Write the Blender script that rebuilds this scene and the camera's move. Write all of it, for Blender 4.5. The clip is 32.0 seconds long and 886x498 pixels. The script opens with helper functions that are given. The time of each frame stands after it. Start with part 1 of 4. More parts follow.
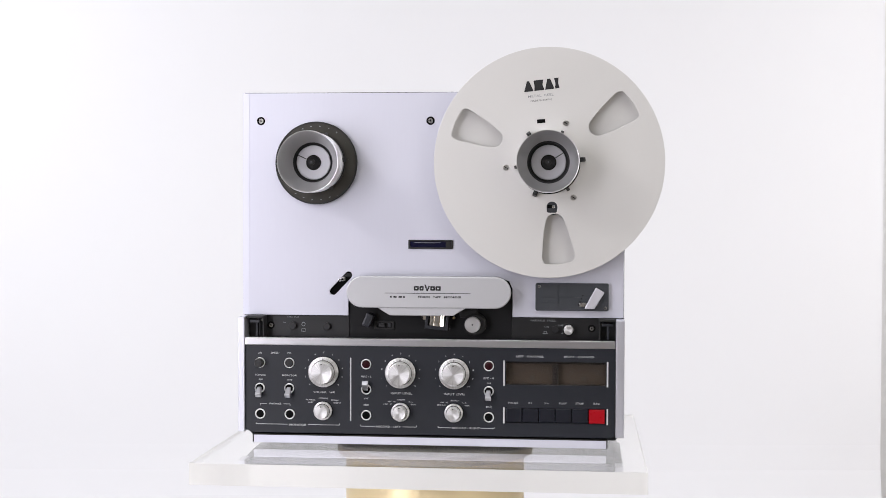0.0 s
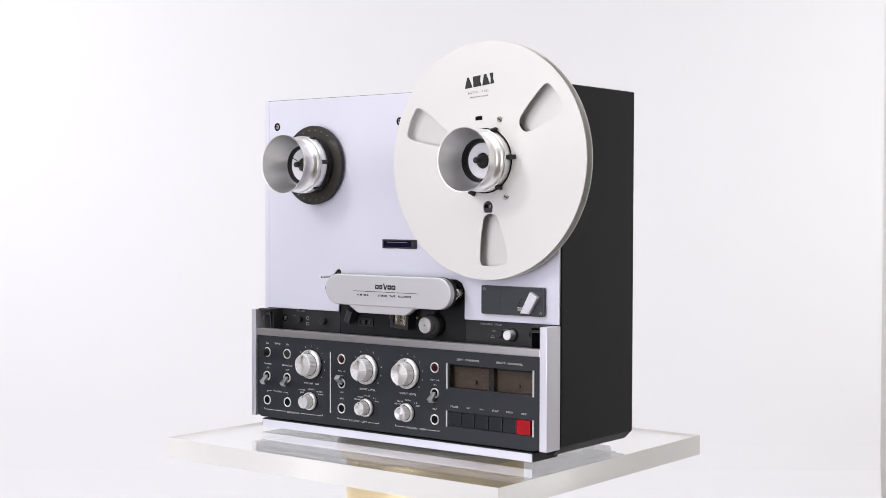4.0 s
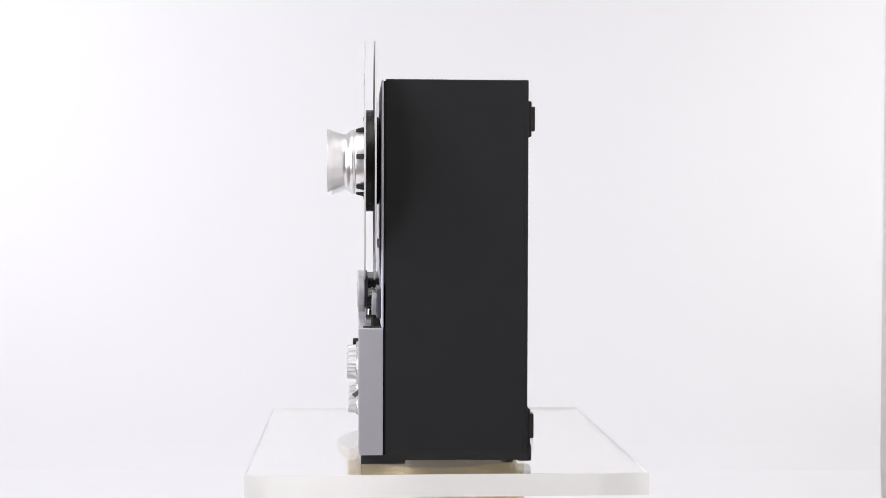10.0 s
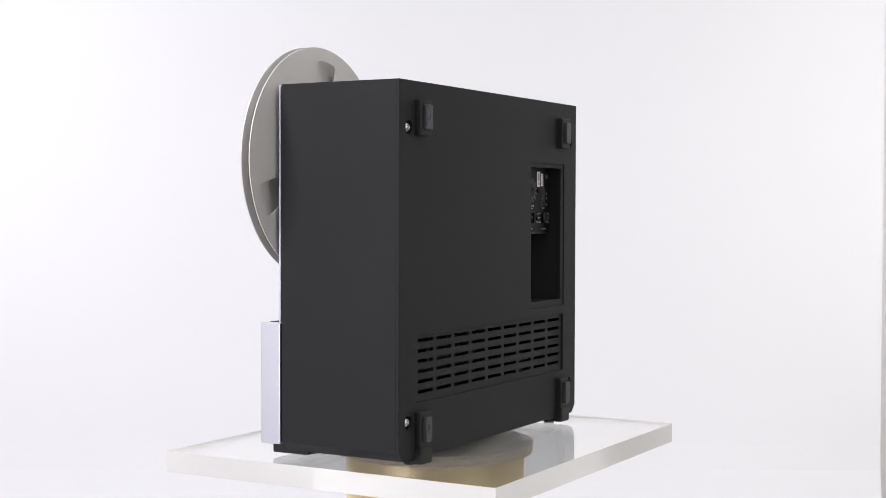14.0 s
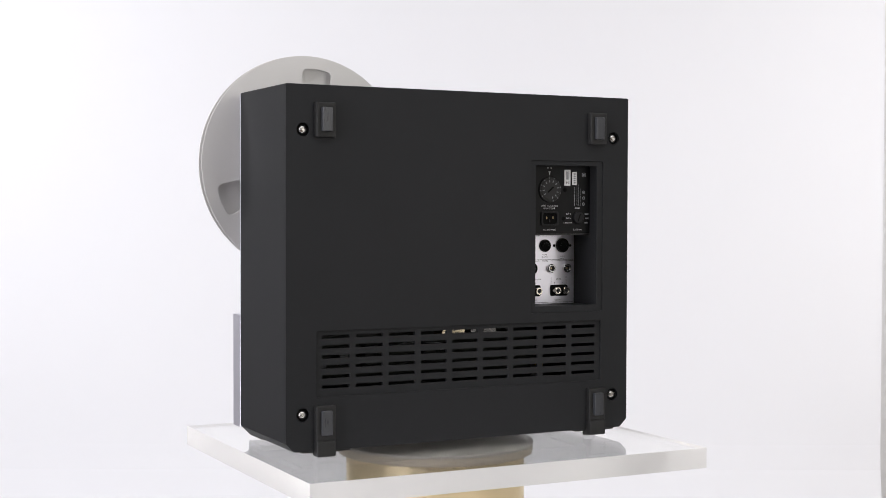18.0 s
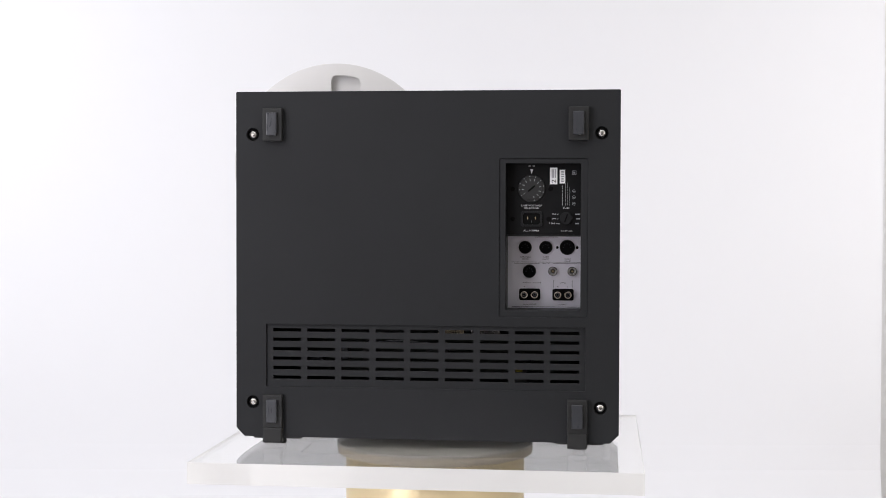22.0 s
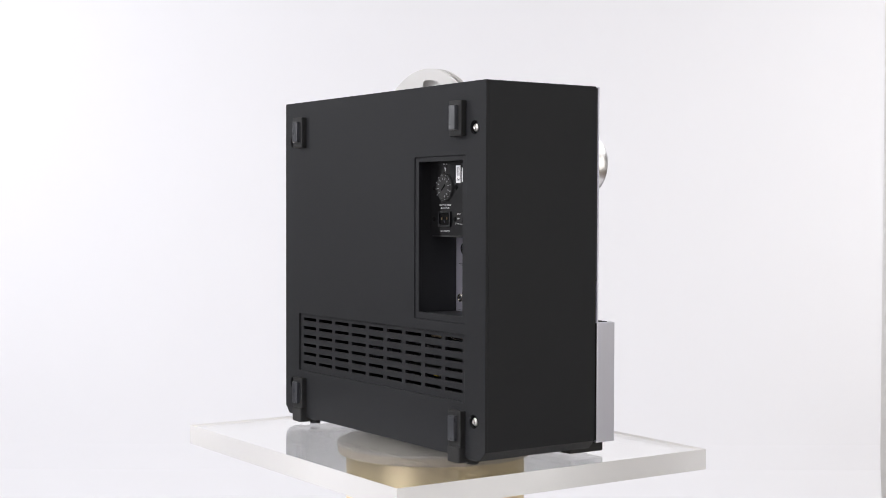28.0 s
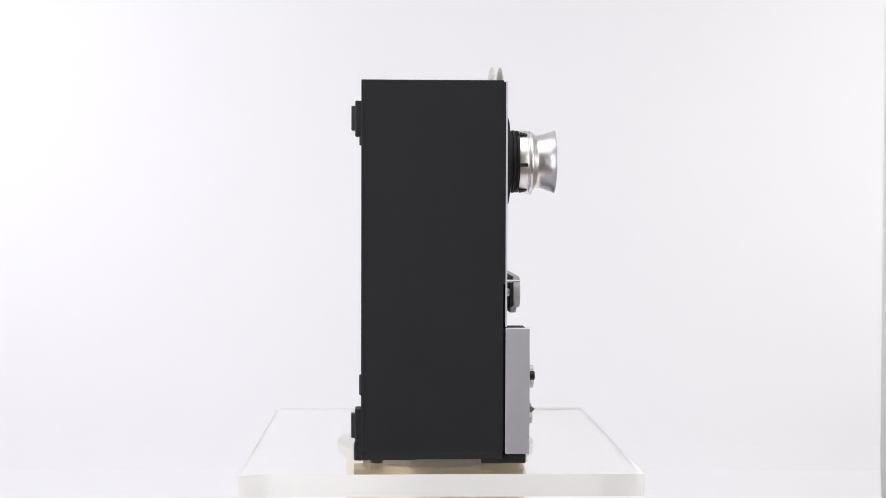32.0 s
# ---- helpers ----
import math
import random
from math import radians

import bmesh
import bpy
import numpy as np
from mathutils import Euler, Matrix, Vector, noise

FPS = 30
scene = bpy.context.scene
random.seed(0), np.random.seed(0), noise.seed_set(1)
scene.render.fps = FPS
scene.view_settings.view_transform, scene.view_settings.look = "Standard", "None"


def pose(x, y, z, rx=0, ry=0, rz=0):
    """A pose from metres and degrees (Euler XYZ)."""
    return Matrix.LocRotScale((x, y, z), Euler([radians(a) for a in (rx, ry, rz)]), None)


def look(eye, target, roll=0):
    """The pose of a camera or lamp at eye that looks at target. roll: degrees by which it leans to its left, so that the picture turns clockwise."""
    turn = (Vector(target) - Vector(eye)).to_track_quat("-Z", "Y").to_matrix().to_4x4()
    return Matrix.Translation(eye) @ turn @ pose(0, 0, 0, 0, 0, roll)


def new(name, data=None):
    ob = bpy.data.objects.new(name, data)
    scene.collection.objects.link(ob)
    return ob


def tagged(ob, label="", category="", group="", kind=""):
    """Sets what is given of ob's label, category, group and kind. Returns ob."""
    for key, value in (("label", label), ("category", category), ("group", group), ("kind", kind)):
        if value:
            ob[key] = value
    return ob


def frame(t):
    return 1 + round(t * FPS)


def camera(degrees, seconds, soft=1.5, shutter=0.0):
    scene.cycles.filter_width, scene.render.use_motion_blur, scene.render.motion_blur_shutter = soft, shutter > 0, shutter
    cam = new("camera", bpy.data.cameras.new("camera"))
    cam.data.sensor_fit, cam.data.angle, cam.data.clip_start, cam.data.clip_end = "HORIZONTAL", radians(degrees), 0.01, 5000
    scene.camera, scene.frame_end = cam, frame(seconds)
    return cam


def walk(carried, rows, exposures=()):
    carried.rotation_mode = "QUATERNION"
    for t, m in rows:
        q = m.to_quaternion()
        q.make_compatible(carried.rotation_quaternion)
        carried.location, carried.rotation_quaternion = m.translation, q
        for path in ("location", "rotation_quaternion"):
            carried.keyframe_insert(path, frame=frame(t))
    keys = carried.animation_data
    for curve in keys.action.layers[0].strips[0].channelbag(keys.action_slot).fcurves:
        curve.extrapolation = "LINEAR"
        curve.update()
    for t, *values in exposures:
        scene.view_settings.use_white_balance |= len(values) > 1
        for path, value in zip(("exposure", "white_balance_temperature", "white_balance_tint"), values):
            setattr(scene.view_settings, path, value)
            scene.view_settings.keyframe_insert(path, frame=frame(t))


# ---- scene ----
# camera on a tripod in front of the turntable
cam = camera(34.86, 32.0, soft=0.85)
EYE = (0.0, -1.7343, 0.2798)
VIEW = look(EYE, (0.00886, 0.0, 0.2312), 0.162)
walk(cam, [(0.0, VIEW), (32.0, VIEW)])

# turn of the plate about the upright axis at the origin, degrees, every second
TURN = [-5.9, -14.03, -22.14, -30.23, -38.29, -46.34, -54.39, -62.45, -70.53, -78.67, -86.86, -95.11, -103.37,
        -111.66, -119.96, -128.28, -136.63, -144.99, -153.35, -161.72, -170.1, -178.47, -186.84, -195.17, -203.43,
        -211.62, -219.8, -227.97, -236.09, -244.15, -252.19, -260.24, -268.29]

# ---- light ----
world = bpy.data.worlds.new("world")
world.use_nodes = True
world.node_tree.nodes["Background"].inputs[0].default_value = (0.9, 0.93, 1.0, 1)
world.node_tree.nodes["Background"].inputs[1].default_value = 0.05
scene.world = world
scene.view_settings.exposure = 0.0


def softbox(name, eye, target, w, h, watts, colour, spread=180):
    d = bpy.data.lights.new(name, "AREA")
    d.shape, d.size, d.size_y, d.energy, d.color = "RECTANGLE", w, h, watts, colour
    d.spread = radians(spread)
    ob = new(name, d)
    ob.matrix_world = look(eye, target)
    return ob


softbox("key_softbox", (-1.20, -1.33, 0.33), (0, 0, 0.20), 0.82, 1.42, 16.8, (0.985, 0.963, 1.05))
softbox("high_softbox", (-1.55, -0.85, 1.3), (0, 0, 0.25), 0.36, 0.36, 12.5, (1.0, 0.985, 0.98))
softbox("fill_softbox", (1.27, -1.27, 0.45), (0, 0, 0.22), 1.0, 1.3, 7.0, (1.02, 0.99, 0.93))
# unseen overhead light added for general fill
softbox("added_top_fill", (0.0, -1.1, 1.88), (0.0, -1.1, 0.0), 3.2, 2.2, 31, (0.99, 0.99, 1.0))
# two unseen lamps added to whiten the paper; the right one also reaches the cabinet
softbox("added_backdrop_lamp", (-2.0, 0.6, 0.85), (-0.6, 2.0, 0.15), 0.6, 1.5, 22.6, (0.95, 0.955, 0.99), 170)
softbox("added_backdrop_lamp", (1.92, 0.62, 0.6), (1.1, 2.12, 0.0), 0.6, 1.6, 16.6, (1.0, 0.985, 0.975), 176)


# ---- materials ----
def material(name, colour, rough=0.5, metal=0.0, var=0.06, scale=40.0, bump=0.0, bump_scale=300.0, stretch=(1, 1, 1),
             rough_var=0.08, transmission=0.0, ior=1.45, coat=0.0, aniso=0.0, spec=0.5):
    m = bpy.data.materials.new(name)
    m.use_nodes = True
    nt = m.node_tree
    b = nt.nodes["Principled BSDF"]
    link = nt.links.new
    co = nt.nodes.new("ShaderNodeTexCoord")
    mp = nt.nodes.new("ShaderNodeMapping")
    mp.inputs["Scale"].default_value = stretch
    link(co.outputs["Object"], mp.inputs["Vector"])
    big = nt.nodes.new("ShaderNodeTexNoise")
    big.inputs["Scale"].default_value, big.inputs["Detail"].default_value = scale, 4
    link(mp.outputs["Vector"], big.inputs["Vector"])
    fine = nt.nodes.new("ShaderNodeTexNoise")
    fine.inputs["Scale"].default_value, fine.inputs["Detail"].default_value = bump_scale, 3
    link(mp.outputs["Vector"], fine.inputs["Vector"])
    mix = nt.nodes.new("ShaderNodeMix")
    mix.data_type = "RGBA"
    mix.inputs[6].default_value = (*[c * (1 - var) for c in colour], 1)
    mix.inputs[7].default_value = (*[min(1, c * (1 + var)) for c in colour], 1)
    link(big.outputs["Fac"], mix.inputs[0])
    link(mix.outputs[2], b.inputs["Base Color"])
    rr = nt.nodes.new("ShaderNodeMapRange")
    rr.inputs[3].default_value, rr.inputs[4].default_value = max(0, rough - rough_var), min(1, rough + rough_var)
    link(fine.outputs["Fac"], rr.inputs[0])
    link(rr.outputs[0], b.inputs["Roughness"])
    b.inputs["Metallic"].default_value = metal
    b.inputs["Transmission Weight"].default_value = transmission
    b.inputs["IOR"].default_value = ior
    b.inputs["Specular IOR Level"].default_value = spec
    b.inputs["Coat Weight"].default_value = coat
    b.inputs["Coat Roughness"].default_value = 0.05
    if aniso:
        b.inputs["Anisotropic"].default_value = aniso
        b.inputs["Anisotropic Rotation"].default_value = 0.25
        tg = nt.nodes.new("ShaderNodeTangent")
        tg.direction_type, tg.axis = "RADIAL", "Y"
        link(tg.outputs[0], b.inputs["Tangent"])
    if bump:
        bp = nt.nodes.new("ShaderNodeBump")
        bp.inputs["Strength"].default_value, bp.inputs["Distance"].default_value = bump, 0.0004
        link(fine.outputs["Fac"], bp.inputs["Height"])
        link(bp.outputs[0], b.inputs["Normal"])
    return m



def clear_plastic(name, colour, ior, rough=None):
    m = bpy.data.materials.new(name)
    m.use_nodes = True
    nt = m.node_tree
    nt.nodes.remove(nt.nodes["Principled BSDF"])
    g = nt.nodes.new("ShaderNodeBsdfGlass")
    g.inputs["Color"].default_value = (*colour, 1)
    g.inputs["Roughness"].default_value = 0.0
    g.inputs["IOR"].default_value = ior
    nt.links.new(g.outputs[0], nt.nodes["Material Output"].inputs["Surface"])
    if rough:  # sawn and flame-polished edge: uneven gloss along its length; white mixed in for bright reflections
        co = nt.nodes.new("ShaderNodeTexCoord")
        mp = nt.nodes.new("ShaderNodeMapping")
        mp.inputs["Scale"].default_value = (1, 1, 3)
        nz = nt.nodes.new("ShaderNodeTexNoise")
        nz.inputs["Scale"].default_value, nz.inputs["Detail"].default_value = 8, 2
        rr = nt.nodes.new("ShaderNodeMapRange")
        rr.inputs[1].default_value, rr.inputs[2].default_value = 0.3, 0.7
        rr.inputs[3].default_value, rr.inputs[4].default_value = rough
        nt.links.new(co.outputs["Object"], mp.inputs["Vector"])
        nt.links.new(mp.outputs["Vector"], nz.inputs["Vector"])
        nt.links.new(nz.outputs["Fac"], rr.inputs[0])
        nt.links.new(rr.outputs[0], g.inputs["Roughness"])
        edge_white = nt.nodes.new("ShaderNodeBsdfTranslucent")
        edge_white.inputs["Color"].default_value = (0.96, 0.955, 0.94, 1)
        df = nt.nodes.new("ShaderNodeBsdfDiffuse")
        df.inputs["Color"].default_value = (0.96, 0.955, 0.94, 1)
        both = nt.nodes.new("ShaderNodeMixShader")
        both.inputs[0].default_value = 0.8
        nt.links.new(edge_white.outputs[0], both.inputs[1])
        nt.links.new(df.outputs[0], both.inputs[2])
        mx = nt.nodes.new("ShaderNodeMixShader")
        mx.inputs[0].default_value = 0.66
        nt.links.new(g.outputs[0], mx.inputs[1])
        nt.links.new(both.outputs[0], mx.inputs[2])
        nt.links.new(mx.outputs[0], nt.nodes["Material Output"].inputs["Surface"])
    return m


def spun(name, colour, rough, aniso):
    """Turned metal: fine sheen streaks put into the colour, running out from the object's y axis."""
    m = material(name, colour, rough, 1.0, var=0.02, scale=60, rough_var=0.02, aniso=aniso)
    nt = m.node_tree
    link = nt.links.new
    co = nt.nodes.new("ShaderNodeTexCoord")
    sep = nt.nodes.new("ShaderNodeSeparateXYZ")
    link(co.outputs["Object"], sep.inputs[0])
    at = nt.nodes.new("ShaderNodeMath")
    at.operation = "ARCTAN2"
    link(sep.outputs["Z"], at.inputs[0])
    link(sep.outputs["X"], at.inputs[1])
    nz = nt.nodes.new("ShaderNodeTexNoise")
    nz.noise_dimensions = "1D"
    nz.inputs["Scale"].default_value, nz.inputs["Detail"].default_value = 7.0, 5
    link(at.outputs[0], nz.inputs["W"])
    mr = nt.nodes.new("ShaderNodeMapRange")
    mr.inputs[1].default_value, mr.inputs[2].default_value = 0.3, 0.7
    mr.inputs[3].default_value, mr.inputs[4].default_value = 0.74, 1.0
    link(nz.outputs["Fac"], mr.inputs[0])
    mul = nt.nodes.new("ShaderNodeMix")
    mul.data_type, mul.blend_type = "RGBA", "MULTIPLY"
    mul.inputs[0].default_value = 1.0
    mul.inputs[6].default_value = (*colour, 1)
    link(mr.outputs[0], mul.inputs[7])
    link(mul.outputs[2], nt.nodes["Principled BSDF"].inputs["Base Color"])
    return m


PAPER = material("white_paper", (0.80, 0.80, 0.825), 0.8, var=0.01, scale=1.5, bump=0.05, bump_scale=60)
WALL = material("white_wall", (0.76, 0.76, 0.76), 0.8, var=0.02, scale=2, bump=0.1, bump_scale=80)
FLOOR = material("brown_wood_floor", (0.22, 0.16, 0.12), 0.45, var=0.25, scale=6, stretch=(1, 0.1, 1))
ALU = material("satin_aluminium", (0.64, 0.641, 0.725), 0.52, 0.45, var=0.015, scale=12, bump=0.06, bump_scale=500, stretch=(1, 1, 0.06))
ALU_SIDE = material("brushed_aluminium", (0.72, 0.72, 0.79), 0.4, 0.8, var=0.03, scale=30, bump=0.08, bump_scale=700, stretch=(1, 1, 0.05))
TRIM = material("silver_trim", (0.78, 0.77, 0.795), 0.3, 1.0, var=0.012, rough_var=0.01, scale=40, bump=0.06, bump_scale=600, stretch=(0.05, 1, 1))
COVER = material("silver_lacquer", (0.55, 0.55, 0.57), 0.45, 0.5, var=0.015, scale=30, bump=0.03, bump_scale=2000)
SPUN = spun("spun_aluminium", (0.95, 0.94, 0.94), 0.43, 0.82)
HUB = material("turned_aluminium", (0.88, 0.87, 0.87), 0.31, 1.0, var=0.02, scale=50, rough_var=0.02)
RING = material("bright_ring", (0.84, 0.84, 0.84), 0.38, 0.75, var=0.03)
CHROME = material("chrome", (0.8, 0.8, 0.8), 0.12, 1.0, var=0.03)
SATIN = material("satin_spun_aluminium", (0.64, 0.635, 0.635), 0.4, 1.0, var=0.02, scale=60, rough_var=0.004, aniso=0.3)
DARK_PLASTIC = material("dark_grey_plastic", (0.022, 0.024, 0.030), 0.35, var=0.1, scale=80)
LEVER = material("satin_grey_metal", (0.46, 0.46, 0.49), 0.3, 1.0, var=0.05, scale=200)
WARM = material("warm_chrome", (0.82, 0.77, 0.68), 0.15, 1.0, var=0.04, scale=200)
PALE_WALL = material("pale_grey_wall", (0.40, 0.39, 0.38), 0.8, var=0.03, scale=3)
DARK_WALL = material("brown_grey_wall", (0.20, 0.185, 0.175), 0.8, var=0.04, scale=3)
STEEL = material("steel", (0.56, 0.545, 0.52), 0.28, 1.0, var=0.06, scale=200)
BRASS = material("worn_brass", (0.62, 0.48, 0.28), 0.28, 1.0, var=0.1, scale=200)
REEL = material("reel_aluminium", (0.665, 0.653, 0.638), 0.52, 0.35, var=0.012, scale=15, bump=0.03, bump_scale=1500)
CASE = material("charcoal_paint", (0.0205, 0.0212, 0.0228), 0.52, spec=0.17, var=0.08, scale=15, bump=0.35, bump_scale=1600)
PANEL = material("slate_paint", (0.0100, 0.0117, 0.0175), 0.44, spec=0.56, var=0.06, scale=25, bump=0.1, bump_scale=2500)
HEAD_BLACK = material("matt_black_plate", (0.006, 0.006, 0.007), 0.5, spec=0.3, var=0.1, scale=40)
DECK = material("black_plastic", (0.009, 0.009, 0.010), 0.40, spec=0.6, var=0.1, scale=40, bump=0.1, bump_scale=2000)
RUBBER = material("black_rubber", (0.012, 0.012, 0.012), 0.6, var=0.15, scale=80, bump=0.2, bump_scale=1500)
PAD = material("grey_rubber", (0.042, 0.044, 0.050), 0.3, var=0.45, scale=160, bump=0.1, bump_scale=300, stretch=(1, 1, 0.25))
SMOKE = material("smoky_plastic", (0.045, 0.042, 0.036), 0.27, rough_var=0.01, var=0.04, scale=60)
# near-black for small parts, and for the shade inside bores, slots and gaps
HOLE = material("dark_hole", (0.004, 0.004, 0.004), 0.7, spec=0.08)
PRINT = material("white_print", (0.52, 0.52, 0.53), 0.6, var=0.04, scale=400)
PRINT_DIM = material("grey_print", (0.24, 0.25, 0.26), 0.6, var=0.05, scale=400)
GREY_INK = material("faded_print", (0.10, 0.10, 0.115), 0.6, var=0.05, scale=400)
INK = material("black_print", (0.012, 0.012, 0.013), 0.6, var=0.05, scale=400)
RED = material("red_plastic", (0.34, 0.004, 0.010), 0.3, spec=0.3, var=0.06, scale=80)
RED_LENS = material("dark_red_lens", (0.022, 0.002, 0.004), 0.3, spec=0.25)
METER = material("brown_meter_card", (0.033, 0.023, 0.016), 0.6, spec=0.3, var=0.25, scale=60)
METER_DARK = material("meter_shade", (0.005, 0.004, 0.004), 0.6, spec=0.2)
METER_GLASS = material("smoked_glass", (0.96, 0.93, 0.90), 0.02, transmission=1.0, ior=1.46, rough_var=0.0, var=0.01)
METER_GLASS.node_tree.nodes["Principled BSDF"].inputs["Specular Tint"].default_value = (1.0, 0.90, 0.80, 1)
WINDOW = material("dark_blue_window", (0.004, 0.004, 0.022), 0.05, spec=0.6, rough_var=0.01)
SPLICE = material("smoked_plate", (0.075, 0.08, 0.09), 0.24, 0.35, var=0.04, scale=20, rough_var=0.01)
CAP = material("lathe_faced_disc", (0.60, 0.595, 0.625), 0.42, 0.4, var=0.03, scale=40, rough_var=0.03)
LABEL = material("paper_label", (0.8, 0.8, 0.8), 0.6, var=0.03)
SOCKET = material("silver_panel", (0.80, 0.785, 0.86), 0.35, 0.85, var=0.01, rough_var=0.004)
MAINS = material("black_panel", (0.0045, 0.0045, 0.005), 0.45, spec=0.2, var=0.2, scale=60)
BEIGE = material("beige_component", (0.74, 0.62, 0.46), 0.2, 1.0, var=0.12, scale=120)
TIN = material("tinned_can", (0.30, 0.29, 0.29), 0.24, 1.0, var=0.1, scale=120)
YELLOW = material("yellow_plastic", (0.30, 0.24, 0.03), 0.45, var=0.1, scale=120)
GREEN = material("circuit_board", (0.007, 0.009, 0.006), 0.5, spec=0.3, var=0.2, scale=200)
ACRYLIC = clear_plastic("clear_acrylic", (1.0, 1.0, 0.995), 1.49)
# edge faces carry white in place of the reflections of clear acrylic
ACRYLIC_EDGE = clear_plastic("whitened_acrylic_edge", (1.0, 1.0, 0.995), 1.49, (0.01, 0.05))
DISC = material("scuffed_grey_disc", (0.42, 0.40, 0.37), 0.4, 0.0, var=0.35, scale=26, bump=0.1, bump_scale=60, stretch=(1, 5, 1))
RIM = material("tan_rim", (0.50, 0.44, 0.35), 0.4, var=0.1, scale=30)
FLAP = material("pale_satin_flap", (0.66, 0.655, 0.71), 0.42, 0.5, var=0.02)
KEY = material("dark_slate_plastic", (0.008, 0.009, 0.0145), 0.33, var=0.08, scale=60)
GEL = material("clear_gel", (0.66, 0.58, 0.50), 0.1, transmission=0.9, ior=1.4)
GOLD = material("gold_paint", (0.86, 0.71, 0.44), 0.34, 0.5, var=0.05, scale=14, stretch=(1, 1, 0.2))

# ---- mesh helpers, all lengths in millimetres ----
K = 0.001
FACING = Matrix.Rotation(radians(90), 4, "X")


def shaded(me, angle=35):
    """Smooth sides, flat front and back."""
    me.set_sharp_from_angle(angle=radians(angle))
    for p in me.polygons:
        p.use_smooth = abs(p.normal.y) < 0.995
    return me


def part(name, me, mat, parent=None, label="", at=(0, 0, 0), turn=None):
    """One mesh object under a thing or a part; at: millimetres in the parent's space."""
    if isinstance(me, bmesh.types.BMesh):
        bm, me = me, bpy.data.meshes.new(name)
        turned = any(f.smooth for f in bm.faces)
        bm.to_mesh(me)
        bm.free()
        if turned:
            shaded(me)
    if mat is not None and not me.materials:
        me.materials.append(mat)
    ob = new(name, me)
    ob.parent = parent
    ob.matrix_basis = Matrix.Translation(Vector(at) * K) @ (turn if turn else Matrix())
    if label:
        tagged(ob, label)
    return ob


def thing(name, label, category, at=(0, 0, 0), group=""):
    ob = new(name)
    ob.empty_display_size = 0.05
    ob.location = Vector(at) * K
    return tagged(ob, label, category, group)


def box(x0, x1, y0, y1, z0, z1, bevel=0.4, seg=2):
    bm = bmesh.new()
    bmesh.ops.create_cube(bm, size=1.0)
    bmesh.ops.scale(bm, vec=((x1 - x0) * K, (y1 - y0) * K, (z1 - z0) * K), verts=bm.verts)
    bmesh.ops.translate(bm, vec=((x0 + x1) * K / 2, (y0 + y1) * K / 2, (z0 + z1) * K / 2), verts=bm.verts)
    if bevel:
        bmesh.ops.bevel(bm, geom=bm.edges[:], offset=bevel * K, segments=seg, affect="EDGES", profile=0.6)
    return bm


def prism(points, z0, z1):
    """An upright prism over points in x and y."""
    bm = bmesh.new()
    lo = [bm.verts.new((x * K, y * K, z0 * K)) for x, y in points]
    hi = [bm.verts.new((x * K, y * K, z1 * K)) for x, y in points]
    n = len(points)
    for i in range(n):
        bm.faces.new((lo[i], lo[(i + 1) % n], hi[(i + 1) % n], hi[i]))
    bm.faces.new(lo[::-1])
    bm.faces.new(hi)
    bmesh.ops.recalc_face_normals(bm, faces=bm.faces)
    return bm


def lathe(profile, seg=64):
    """Turned about the y axis: rows of (radius, y)."""
    bm = bmesh.new()
    rings = []
    for r, y in profile:
        if r < 1e-6:
            rings.append([bm.verts.new((0, y * K, 0))])
        else:
            rings.append([bm.verts.new((r * K * math.cos(a), y * K, r * K * math.sin(a)))
                          for a in (2 * math.pi * i / seg for i in range(seg))])
    for p, q in zip(rings, rings[1:]):
        for i in range(seg):
            j = (i + 1) % seg
            if len(p) == 1 and len(q) == 1:
                continue
            if len(p) == 1:
                bm.faces.new((p[0], q[i], q[j]))
            elif len(q) == 1:
                bm.faces.new((p[i], q[0], p[j]))
            else:
                bm.faces.new((p[i], q[i], q[j], p[j]))
    bmesh.ops.recalc_face_normals(bm, faces=bm.faces)
    for f in bm.faces:
        f.smooth = True
    return bm


def disc_y(r, y0, y1, bevel=0.4, seg=48):
    """A round piece between y0 (front) and y1 (back)."""
    return lathe([(0, y0), (r - bevel, y0), (r, y0 + bevel), (r, y1 - bevel), (r - bevel, y1), (0, y1)], seg)


def ring_y(r_in, r_out, y0, y1, bevel=0.3, seg=40):
    return lathe([(r_in, y1), (r_in, y0 + bevel), (r_in + bevel, y0), (r_out - bevel, y0), (r_out, y0 + bevel), (r_out, y1), (r_in, y1)], seg)


def rect(x0, x1, z0, z1, r=0.0, n=5):
    if r <= 0:
        return [(x0, z0), (x1, z0), (x1, z1), (x0, z1)]
    out = []
    for cx, cz, a0 in ((x1 - r, z0 + r, -90), (x1 - r, z1 - r, 0), (x0 + r, z1 - r, 90), (x0 + r, z0 + r, 180)):
        for i in range(n + 1):
            a = radians(a0 + 90 * i / n)
            out.append((cx + r * math.cos(a), cz + r * math.sin(a)))
    return out


def circle(x, z, r, n=48):
    return [(x + r * math.cos(2 * math.pi * i / n), z + r * math.sin(2 * math.pi * i / n)) for i in range(n)]


def rounded(points, r, n=5):
    """A polygon with its corners rounded."""
    out = []
    m = len(points)
    for i in range(m):
        p0, p, p1 = Vector(points[i - 1]), Vector(points[i]), Vector(points[(i + 1) % m])
        a = p + (p0 - p).normalized() * min(r, (p0 - p).length / 2.1)
        b = p + (p1 - p).normalized() * min(r, (p1 - p).length / 2.1)
        for k in range(n + 1):
            t = k / n
            q = a * (1 - t) ** 2 + p * 2 * t * (1 - t) + b * t * t
            out.append((q.x, q.y))
    return out


